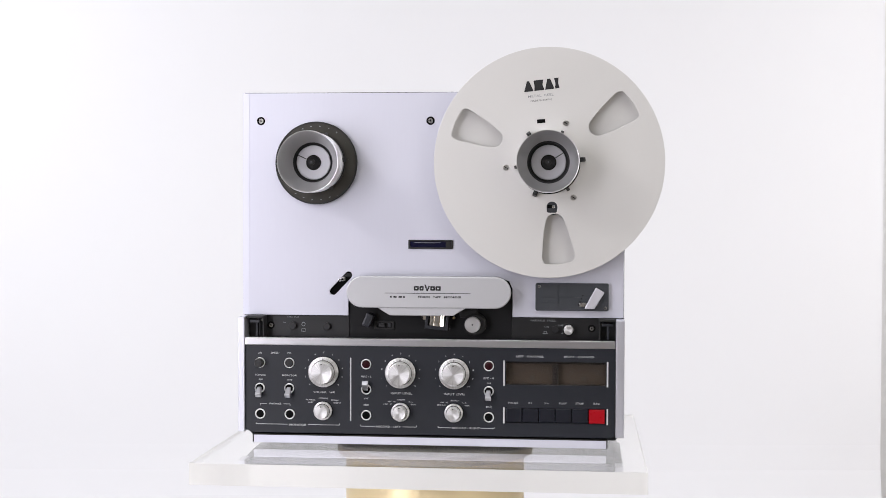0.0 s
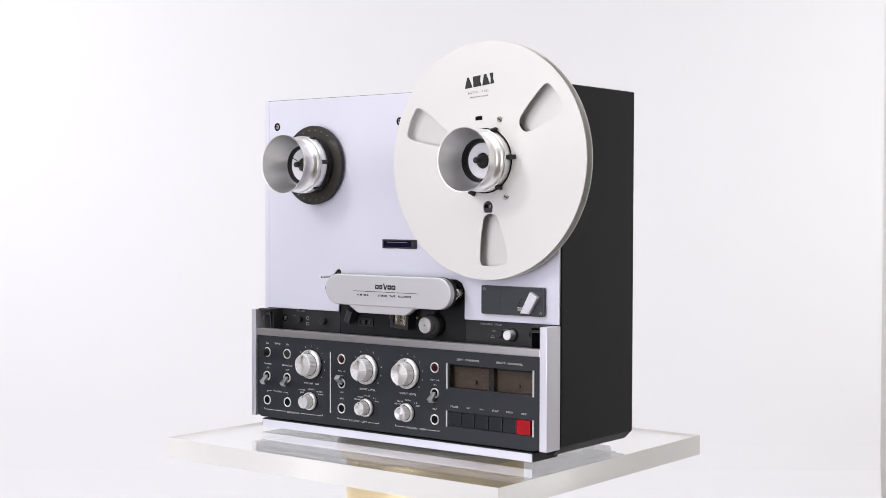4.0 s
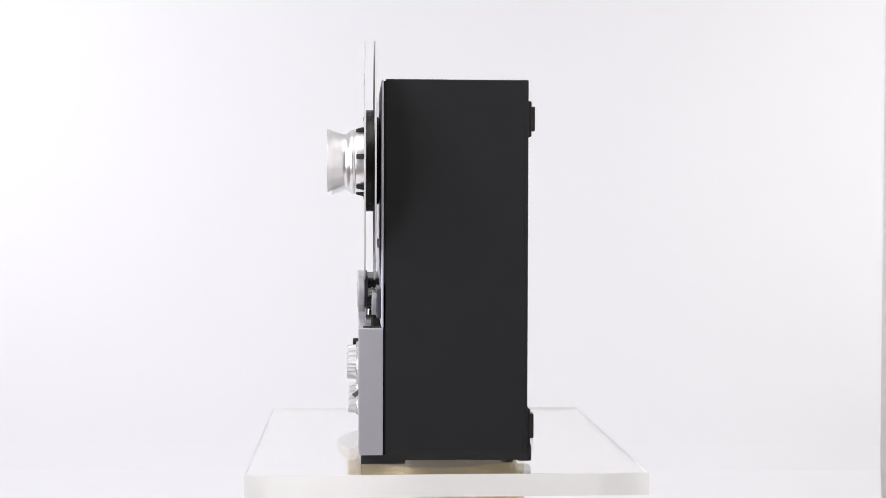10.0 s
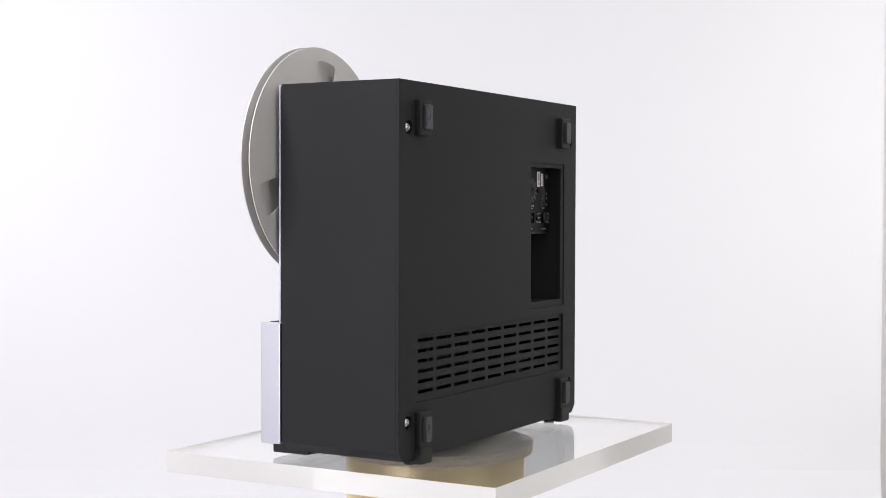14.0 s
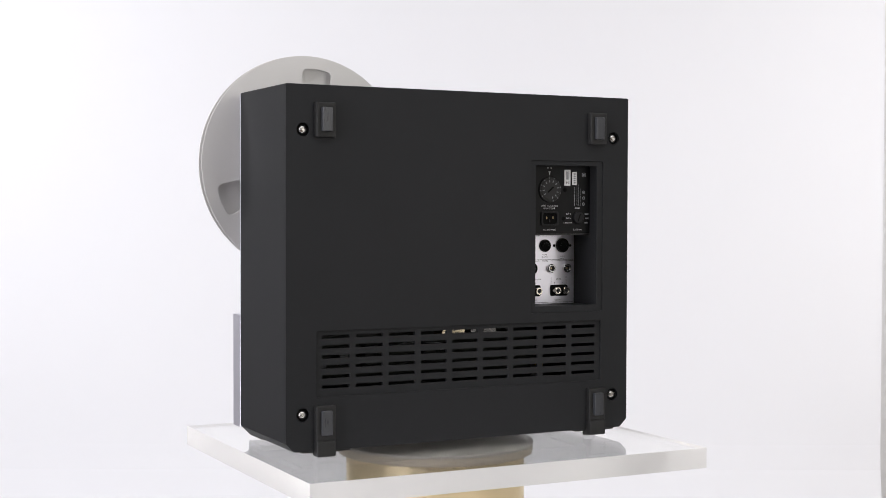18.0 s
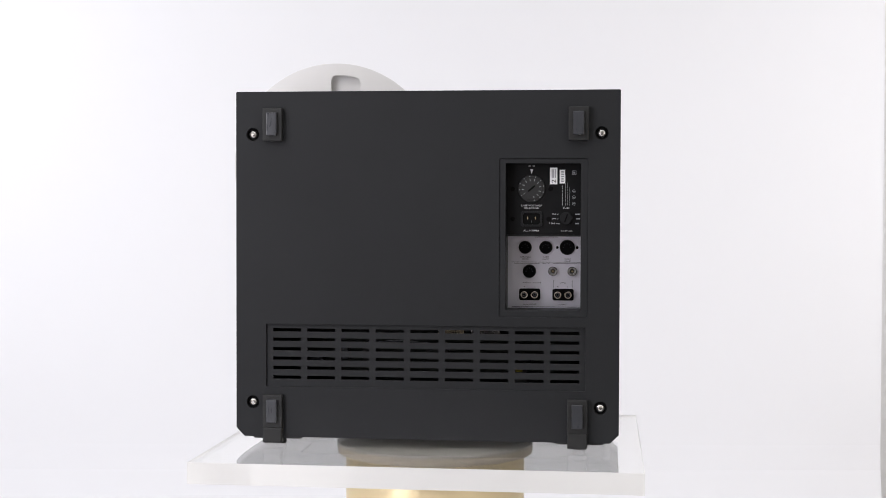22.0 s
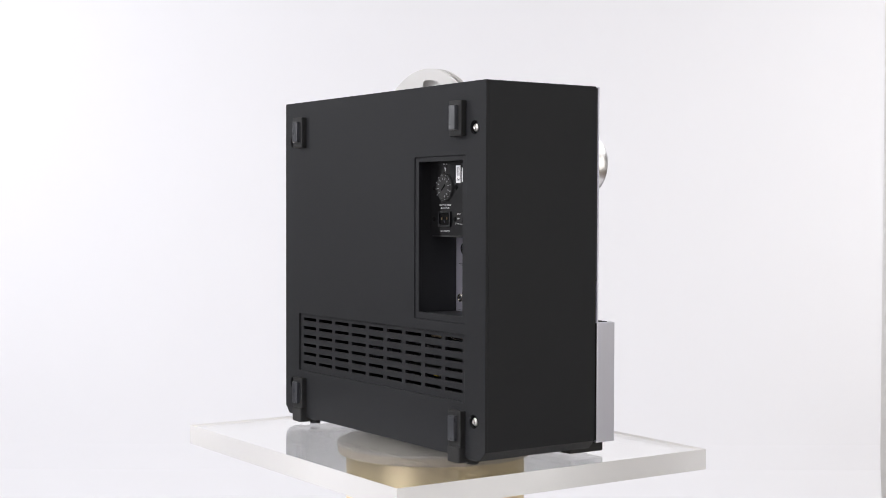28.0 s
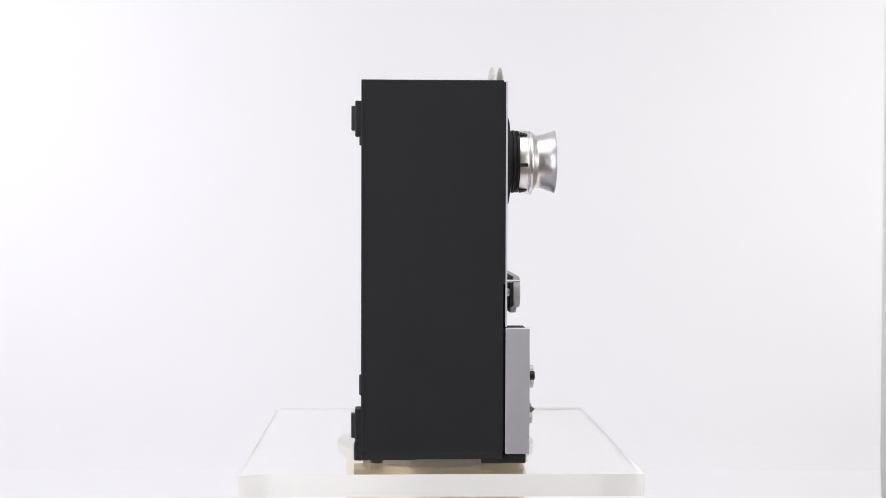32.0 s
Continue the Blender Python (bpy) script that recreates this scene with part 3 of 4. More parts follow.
    # reel tables and spindles
    for x in (-134.6, 140.0):
        rt = part("reel_table", lathe([(0, -77), (47.6, -77), (48.6, -76.2), (48.6, -72.5), (46, -71), (0, -71)], 96), SMOKE, rec, "smoky dark plastic reel table", at=(x, 0, 334.3))
        part("rim", ring_y(47.2, 48.9, -77.3, -73, 0.3, 96), RUBBER, rt)
        for a in list(range(56, 125, 14)) + list(range(236, 300, 14)):
            part("speck", box(-0.9, 0.9, -77.25, -76.9, -0.4, 0.4, 0), PRINT_DIM, rt, at=(43.5 * math.cos(radians(a)), 0, 43.5 * math.sin(radians(a))), turn=Matrix.Rotation(radians(90 - a), 4, "Y"))
        sp = part("spindle", lathe([(0, -108), (2.6, -108), (3.4, -107), (3.4, -100), (5.5, -98), (7.8, -95), (7.8, -92), (6, -90), (6, -77), (0, -77)], 32), RUBBER, rt)
        part("tip", box(-0.7, 0.7, -108.3, -107.6, -1.2, 1.2, 0.1), PAD, sp)


def deck(rec):
    outline = [(-95.8, 119), (97.0, 119), (97.4, 187), (94, 194.9), (86, 198.4), (-86, 198.4), (-94, 194.9), (-96.2, 187)]
    part("head_plate", sheet([outline], DY + 0.4, -65, 0.2), HEAD_BLACK, rec, "matt black plate behind the tape heads")
    d = part("deck_plate", sheet([rect(-221.5, -96.4, 119, 153)], DY, -65, 0.2), DECK, rec, "semi-gloss black deck plate")
    d2 = part("deck_plate", sheet([rect(97.6, 222.5, 119, 153)], DY, -65, 0.2), DECK, rec, "semi-gloss black deck plate")
    part("trough", box(-217, 218, -90, DY, 116, 118.6, 0), DECK, rec)
    part("sensor_strip", box(-98, -2, -72, DY, 118.5, 123.6, 0.6), HOLE, rec)
    part("sensor_strip", box(0, 180, -73, DY, 118.5, 122.6, 0.6), RUBBER, rec)
    for x in (-190.9, 190.7):
        screw(d if x < 0 else d2, x, 141, DY, 2.6)
    # head block and cover
    r = 18.4
    stad = [(78.8 + r * math.cos(a), 183.3 + r * math.sin(a)) for a in (radians(90 - 180 * i / 16) for i in range(17))]
    stad_l = [(-76.8 + r * math.cos(a), 183.3 + r * math.sin(a)) for a in (radians(270 - 180 * i / 16) for i in range(17))]
    c = part("head_cover", sheet([stad + stad_l], -96, -87.5, 1.3), COVER, rec, "silver rounded head cover with black print")
    part("lower_lip", sheet([rounded([(47, 166.5), (30, 156), (-44, 156), (-61, 166.5)], 2, 3)], -95.2, -87.5, 0.9), COVER, c)
    part("cover_edge", sheet([stad + stad_l], -87.5, -84), RUBBER, c)
    part("head_block", sheet([rect(-88, 88, 166, 199.5, 14)], -84, DY, 0.5), DECK, rec)
    for x in (-82, 84):
        g = part("tape_guide", disc_y(5.4, -85, DY, 0.4, 28), STEEL, rec, "turned steel tape guide", at=(x + (6 if x > 0 else -4), 0, 183))
        part("flange", disc_y(6.8, -80, -78, 0.3, 28), CHROME, g)
    # black shapes of the maker's mark, a rule, the model line
    for x0, x1, zb, zt in ((-15.6, -9.8, 185.4, 190.6), (-9.0, -4.2, 185.4, 190.6), (-3.4, 3.2, 184.8, 192.4), (3.6, 9.0, 185.4, 190.6), (9.6, 15.8, 185.4, 190.6)):
        if x0 == -3.4:
            m = sheet([[(x0, zt), (x0 + 2, zt), ((x0 + x1) / 2, zb + 2.5), (x1 - 1.6, zt - 1.6), (x1, zt - 1.6), ((x0 + x1) / 2 + 0.8, zb), ((x0 + x1) / 2 - 0.6, zb)]], -96.16, -95.9)
        else:
            m = sheet([rect(x0, x1, zb, zt, 0.8, 3), rect(x0 + 1.75, x1 - 1.75, zb + 1.75, zt - 1.75, 0.4, 2)], -96.16, -95.9)
        part("mark", m, INK, c)
    bar("rule", -50, 50.5, 181.9, 182.5, -96.0, c, INK)
    for x0, x1 in ((-43.5, -41.6), (-39.6, -35.8), (-33.6, -29.4), (-28.2, -26.2)):
        bar("model_bar", x0, x1, 176.9, 178.7, -96.0, c, INK)
    letters("STEREO   TAPE   RECORDER", 14.5, 177.8, -96.1, 2.0, c, INK, bold=0.1)
    bar("seam", -74, 78, 165.0, 165.35, -96.0, c, PRINT_DIM)
    # heads below the cover
    tilt = Matrix.Rotation(radians(5), 4, "Y")
    fr = part("head_frame", sheet([[(-13.5, -17), (13.5, -17), (13.5, 3), (10.2, 3), (10.2, -13.6), (-10.2, -13.6), (-10.2, 3), (-13.5, 3)]], -82, DY, 0.4), DARK_PLASTIC, rec, "dark bracket round the tape heads", at=(10.5, 0, 156), turn=tilt)
    part("backing", box(-11, 11, -69.5, DY, -15, 3, 0), HOLE, fr)
    hb = part("head", prism([(-9.6, -70), (-9.6, -78.5), (-8.4, -80), (-3.6, -80.4), (-2.6, -83), (2.4, -83.4), (3.4, -80.6), (8.2, -81.6), (9.6, -80), (9.6, -70)], -13, 4), WARM, fr, "polished faceted tape head")
    for hx in (-5.8, 5.9):
        part("gap_line", box(hx - 0.15, hx + 0.15, -82.2, -80, -11, 2, 0), STEEL, hb)
    part("erase_head", prism([(-4.2, -70), (-4.2, -78), (-2, -80), (3.4, -80), (3.4, -70)], -5.6, 3), WARM, rec, at=(-4.6, 0, 156))
    part("head_screw", disc_y(1.6, -73, DY, 0.3, 16), BRASS, rec, at=(29, 0, 152))
    pin = part("pinch_roller", lathe([(0, -80), (11.4, -80), (13.2, -78), (13.2, -70), (11, DY), (0, DY)], 40), RUBBER, rec, "black rubber pinch roller with a pale cap", at=(54.5, 0, 145))
    cap = part("cap", disc_y(9.2, -87, -79, 0.7, 40), SATIN, pin, at=(-2.4, 0, 0.3))
    part("bush", disc_y(0.9, -87.5, -86.6, 0.2, 16), INK, cap)
    part("arm", box(36, 58, -76, DY, 152, 164, 3), RUBBER, rec)
    part("cue_lever", box(-8, 8, -82, -70, -4.6, 4.6, 1.6), DARK_PLASTIC, rec, "grey cue lever", at=(-72, 0, 149), turn=Matrix.Rotation(radians(112), 4, "Y"))
    sl = part("slider", sheet([rect(-66, -42, 137.4, 147.4, 1.2), rect(-63.4, -44.6, 139.6, 145.2, 0.8)], DY - 1.4, DY, 0.3), RUBBER, rec)
    part("slider_key", box(-60, -53, DY - 3.4, DY, 140, 144.8, 0.6), DECK, sl)
    part("slider_key", box(-50, -46.5, DY - 0.9, DY, 140, 144.8, 0.2), PAD, sl)
    for x, z in ((-164, 140.8), (-122.6, 140.2), (148.5, 139.6)):
        part("push_button", disc_y(4.6 if x < -130 else 4.4, DY - 5.5, DY, 0.7, 28), DECK, rec, at=(x, 0, z))
    k = part("speed_knob", lathe([(0, -79.5), (4.7, -79.5), (5.4, -78.6), (5.8, DY), (0, DY)], 36), SPUN, rec, "small silver speed knob", at=(163.6, 0, 139.4))
    part("base", ring_y(6.2, 7.6, DY - 3, DY, 0.6, 36), RUBBER, k)
    q = DY - 0.1
    for body, x, z, s in (("REEL SIZE", -164, 151.2, 1.7), ("ON", -174.5, 144.5, 1.2), ("VARIABLE  SPEED", 134, 149.6, 2.0), ("ON", 138, 142.3, 1.9), ("OFF", 158 - 3.5, 147.4 - 3.5, 1.9)):
        letters(body, x, z, q, s, d if x < 0 else d2, PRINT_DIM)
    for x in (-151.5,):
        part("reel_sign", sheet([circle(x, 142.5, 2.4, 20), circle(x, 142.5, 1.8, 20)], q - 0.05, q + 0.1), PRINT_DIM, d)
        part("reel_sign", sheet([rect(x - 2.4, x + 2.4, 133.6, 137.2), rect(x - 1.8, x + 1.8, 134.2, 136.6)], q - 0.05, q + 0.1), PRINT_DIM, d)
    for x in (136.5, 158):
        part("latch_sign", sheet([rect(x - 3, x + 3, 134.4, 135)], q - 0.05, q + 0.1), PRINT_DIM, d2)
        part("latch_sign", sheet([rect(x - 1.8, x + 1.8, 135, 137), rect(x - 1.3, x + 1.3, 135.2, 136.5)], q - 0.05, q + 0.1), PRINT_DIM, d2)
    # black hinge brackets at both ends of the trough
    for x0, x1, s in ((-217, -196, 1), (199, 218, -1)):
        h = part("hinge_bracket", box(x0, x1, -90, DY, 150.8, 153.2, 0.5), RUBBER, rec, "black hinge bracket")
        xi = x1 - 1.6 if s > 0 else x0
        part("web", box(xi, xi + 1.6, -84, DY, 119, 151, 0.3), RUBBER, h)
        xm = (x0 + x1) / 2
        part("spring", disc_y(1.6, -76, DY, 0.4, 20), BRASS, h, at=(xm - 2, 0, 146))
        part("post", box(xm - 0.2, xm + 2.2, -80, -74, 119, 148, 0.4), DARK_PLASTIC, h)
        part("hinge_arm", box(xm - 6, xm + 6, -86, -83, 145, 148.4, 0.6), DARK_PLASTIC, h)
        part("bracket_foot", box(xm - 7, xm + 7, -86, DY, 118.6, 120.6, 0.4), STEEL, h)
        part("screw", disc_y(1.7, -71, DY, 0.3, 16), STEEL, h, at=(xm + 5 * s, 0, 147))


def dial(parent, name, x, z, r, tip, label, two=True):
    """A silver knob: thin milled skirt, tall fluted cap with a bright turned face and a pointer dot."""
    front = PY - 5.4
    bm = lathe([(0, front), (r - 1.3, front), (r - 0.5, front + 0.5), (r, front + 1.3), (r, PY - 1.6), (r - 0.8, PY - 0.5), (0, PY - 0.5)], 144)
    flutes(bm, r, 0.985)
    k = part(name, bm, SPUN, parent, label, at=(x, 0, z))
    r2 = r * 0.755
    bm = lathe([(0, tip + 0.5), (r2 * 0.89, tip + 0.15), (r2 * 0.93, tip + 0.5), (r2 * 0.955, tip + 1.4), (r2, front + 0.1), (0, front + 0.1)], 144)
    flutes(bm, r2 * 0.95, 0.955)
    cap = part("cap", bm, SPUN, k)
    part("pointer", disc_y(0.8, tip - 0.1, tip + 0.4, 0.05, 12), INK, cap, at=(0, 0, r2 * 0.76))
    if two:
        part("pointer", disc_y(0.75, front - 0.2, front + 0.1, 0.05, 12), INK, k, at=(0, 0, r * 0.86))
    part("groove", ring_y(r2 - 0.2, r2 + 0.5, front - 0.15, front + 0.3, 0.05, 60), HOLE, k)
    # near-black ring put in for the knob's contact shade on the panel
    part("shadow_ring", ring_y(r - 0.6, r + 0.5, PY - 0.5, PY + 0.1, 0.1, 60), HOLE, k)
    return k


def flutes(bm, r, depth):
    """Draws every third row of points beyond the radius r inwards: milled flutes."""
    for v in bm.verts:
        rr = math.hypot(v.co.x, v.co.z)
        if rr > r * K * 0.99:
            i = round(math.degrees(math.atan2(v.co.z, v.co.x)) / 2.5) % 3
            if i == 0:
                v.co.x, v.co.z = v.co.x * depth, v.co.z * depth


def panel(rec):
    x0, x1, z0, z1 = -216.8, 218.2, 16.6, 119.5
    holes = [rect(91.6, 207, 76.6, 103.6, 0.5), rect(91.6, 207, 32.6, 49.6, 0.5)]
    pan = part("control_panel", sheet([[(x0, z0 + 3), (x0 + 8, z0 - 0.5), (x1 - 8, z0 - 0.5), (x1, z0 + 2), (x1, z1), (x0, z1)]] + holes, PY, PY + 3, 0.25), PANEL, rec, "slate grey control panel with white lettering")
    part("panel_housing", box(-214, 215, -80, -66, 18, 116, 0), DECK, rec)
    part("top_trim", box(-216.6, 217.8, -93.2, -82, 119.6, 128.2, 0.9, 3), TRIM, rec, "silver trim along the panel")
    bm = box(-208, 209.5, -92.2, -44, 3.7, 14.2, 1.4, 3)
    fb = part("foot_bar", bm, RUBBER, rec, "black foot bar with a silver front strip")
    part("front_strip", box(-206, 208, -93.4, -92, 4.1, 13.1, 0.5), ALU, fb)
    # aluminium cheeks
    for a, b in ((-224.4, -216.9), (218.4, 228.3)):
        part("side_cheek", box(a, b, -94.8, -68.6, 16.8, 152.6, 1.0, 3), ALU_SIDE, rec, "brushed aluminium side cheek")
    # near-black fillers put in for the shade in the gaps behind the cheeks
    part("cheek_gap_shade", box(224, 227.8, -69, -64, 20, 152, 0), HOLE, rec)
    part("cheek_gap_shade", box(-223.4, -218, -69, -64, 20, 152, 0), HOLE, rec)
    q = PY - 0.12
    # knobs
    for x in (-122.6, -31.5, 31.5):
        dial(rec, "level_knob", x, 88.6, 17.9, -108.5, "large stepped silver knob on the panel")
    for x in (-123.2, -31.4, 31.2):
        dial(rec, "selector_knob", x, 42.8, 10.9, -107.4, "small silver selector knob on the panel", False)
    for x in (-122.6, -31.5, 31.5):
        for i in range(11):
            ang = radians(222 - 26.4 * i)
            px, pz = x + 22.6 * math.cos(ang), 88.6 + 22.6 * math.sin(ang)
            letters(str(i), px, pz, q, 1.5, pan)
    # toggle switches
    for x, up in ((-199, False), (-163.7, False), (-72.1, True), (71.9, False)):
        zc = 68.6
        s = part("toggle_switch", ring_y(4.5, 6.0, PY - 1.6, PY, 0.6, 32), RING, rec, "chrome toggle switch", at=(x, 0, zc))
        part("bore", disc_y(4.6, PY - 0.5, PY - 0.1, 0, 28), HOLE, s)
        bm = box(-3.8, 3.8, -12.6, 0, -3.2, 3.2, 1.2, 3)
        for v in bm.verts:
            f = min(1, max(0, -v.co.y / (12.6 * K)))
            v.co.x *= 0.6 + 0.4 * f
            v.co.z *= 0.72 + 0.28 * f
        part("lever", bm, LEVER, s, at=(-0.4, PY + 0.6, 0), turn=Matrix.Rotation(radians(-43 if up else 43), 4, "X"))
    for x, z in ((-198.6, 38), (-163.2, 38), (-72.1, 38.2), (72, 38.2)):
        j = part("jack_socket", ring_y(4.6, 6.1, PY - 1.4, PY, 0.55, 32), RING, rec, "white-ringed headphone or microphone jack", at=(x, 0, z))
        part("bore", disc_y(4.7, PY - 0.4, PY - 0.1, 0, 28), HOLE, j)
    for x in (-72.2, 71.8):
        j = part("record_lamp", ring_y(4.8, 6.1, PY - 1.6, PY, 0.6, 32), RING, rec, "unlit dark red record lamp", at=(x, 0, 98.2))
        part("lens", lathe([(0, PY - 1.6), (3, PY - 1.4), (4.8, PY - 0.5), (0, PY - 0.3)], 28), RED_LENS, j)
    for x, tip in ((-198.9, -102.5), (-163.7, -93.2)):
        b = part("speed_button", ring_y(5.0, 6.1, PY - 1.4, PY, 0.55, 32), RING, rec, "black round speed button in a chrome ring", at=(x, 0, 98.6))
        part("key", disc_y(4.9, tip, PY - 0.2, 0.8, 32), DECK, b)
    # lettering
    words = [("SPEED", -180.8, 110.2, 1.9), ("3¾", -198.5, 110.0, 2.0), ("7½", -163.5, 110.0, 2.0), ("POWER", -198.4, 83.8, 1.9), ("ON", -198, 78.6, 1.5), ("MONITOR", -163.6, 83.7, 1.9),
             ("TAPE", -163.4, 78.4, 1.5), ("PHONES", -180.6, 50, 1.9), ("MONITOR", -153.6, 25.4, 2.2), ("VOLUME   L  R", -122, 64.4, 2.0),
             ("REVERSE", -138.5, 55.4, 1.5), ("STEREO", -122.6, 57.2, 1.5), ("MONO", -109, 55.2, 1.5), ("LEFT", -138, 52.2, 1.5), ("RIGHT", -106.5, 52, 1.5),
             ("REC - L", -72, 83.6, 1.9), ("ON", -72, 78, 1.4), ("OFF", -72, 57.8, 1.5), ("MIC", -72, 50.2, 1.9), ("INPUT LEVEL", -30.5, 64.4, 2.2), ("RADIO", -31, 57, 1.5),
             ("MIC HI", -42, 54.6, 1.5), ("MIC LO", -46.5, 51.5, 1.5), ("R–L", -19.5, 54.6, 1.5), ("AUX", -16.5, 51.4, 1.5), ("RECORD · LEFT", -45.8, 25, 2.1)]
    more = [("INPUT LEVEL", 32, 64.4, 2.2), ("RADIO", 32, 57, 1.5), ("MIC HI", 20, 54.6, 1.5), ("MIC LO", 16.5, 51.5, 1.5), ("L–R", 43.5, 54.6, 1.5), ("AUX", 46.5, 51.4, 1.5), ("RECORD · RIGHT", 45.4, 25, 2.1),
             ("REC - R", 71.8, 83.6, 1.9), ("ON", 72, 78, 1.4), ("OFF", 72, 58, 1.3), ("MIC", 72, 50.2, 1.9), ("LEFT   CHANNEL", 119.6, 109.6, 2.1), ("RIGHT   CHANNEL", 176.6, 109.8, 2.1),
             ("PAUSE", 100.4, 55.4, 2.0), ("<<", 120, 55.4, 2.4), (">>", 138.8, 55.4, 2.4), ("PLAY", 157.8, 55.6, 2.0), ("STOP", 177, 55.8, 2.0), ("REC", 196.6, 55.8, 2.0)]
    for body, x, z, s in words + more:
        letters(body, x, z, q, s, pan)
    part("arrow", sheet([[(-114.6, 64.4), (-113, 63.4), (-113, 65.4)]], q - 0.05, q + 0.1), PRINT, pan)
    part("arrow", sheet([[(-110.4, 64.4), (-112, 63.4), (-112, 65.4)]], q - 0.05, q + 0.1), PRINT, pan)
    for a, b, z, d in ((-203.6, -166, 26, 1), (-141, -103.8, 26, -1), (-78.6, -62, 25.2, 1), (-29, -12.8, 25.2, -1), (12.8, 28, 25.2, 1), (62.4, 78.4, 25.2, -1)):
        bar("rule", a, b, z - 0.3, z + 0.3, q, pan, PRINT)
        e = a if d > 0 else b
        bar("rule_end", e - 0.3, e + 0.3, z, z + 1.8, q, pan, PRINT)
    for a, b, e in ((-198.6, -190.8, -198.6), (-170.6, -162.8, -162.8)):
        bar("rule", a, b, 49.8, 50.3, q, pan, PRINT)
        bar("rule_end", e - 0.25, e + 0.25, 48.2, 50, q, pan, PRINT)
    bar("divider", -91.2, -89.8, 31.4, 105.4, q, pan, PRINT, 0.5)
    # level meters
    for x in (89.6, 209):
        bar("meter_edge", x - 0.9, x + 0.9, 75.4, 104.6, q, pan, PRINT, 0.8)
        bar("key_edge", x - 0.9, x + 0.9, 31.6, 50.2, q, pan, PRINT, 0.8)
    part("meter_well", sheet([rect(89, 209.5, 74, 106), rect(91.4, 207.2, 76.4, 103.8)], -89, -80), METER_DARK, rec)
    part("meter_divider", box(145.6, 152.6, -87.5, -80, 76.4, 103.8, 0), METER_DARK, rec)
    for xc in (119.2, 179.4):
        m = part("level_meter", box(xc - 29, xc + 29, -80.6, -79, 76, 104.2, 0), METER, rec, "brown level meter behind smoked glass")
        # dark strip put in for the shade along the top of the card
        part("top_shade", box(xc - 28, xc + 28, -82.5, -80.6, 100.2, 103.6, 0), METER_DARK, m)
        part("needle_hub", disc_y(2.7, -84, -80.5, 0.3, 20), SMOKE, m, at=(xc + 3, 0, 84.2))
        arc = [(xc + 3 + 34 * math.sin(radians(a)), 61 + 34 * math.cos(radians(a))) for a in range(-38, 39, 4)]
        arc += [(xc + 3 + 33.5 * math.sin(radians(a)), 61 + 33.5 * math.cos(radians(a))) for a in range(38, -39, -4)]
        part("scale_arc", sheet([arc], -80.8, -80.6), INK, m)
        for a in range(-36, 37, 8):
            part("scale_tick", box(-0.2, 0.2, -80.8, -80.6, 33.5, 36.4, 0), INK, m, at=(xc + 3, 0, 61), turn=Matrix.Rotation(radians(a), 4, "Y"))
        part("needle", box(-0.18, 0.18, -82.2, -81.9, 4, 33, 0), INK, m, at=(xc + 3, 0, 66), turn=Matrix.Rotation(radians(-42), 4, "Y"))
    glass = part("meter_glass", sheet([rect(91.7, 206.9, 76.7, 103.5)], -91.2, -90.2), METER_GLASS, rec, "smoked clear meter window")
    glass.visible_shadow = False
    # transport keys
    for i in range(6):
        a = 92.2 + 19.1 * i
        part("transport_key", box(a, a + 18.3, -94.4 if i == 5 else -93.4, -80, 33.2, 49.2, 1.0, 3), RED if i == 5 else KEY, rec, "red record key" if i == 5 else "dark slate transport key")


def tape_recorder():
    rec = thing("tape_recorder", "grey and charcoal reel-to-reel tape recorder standing upright on a clear plate", "tape recorder")
    cabinet(rec)
    connectors(rec)
    face(rec)
    deck(rec)
    panel(rec)
    return rec


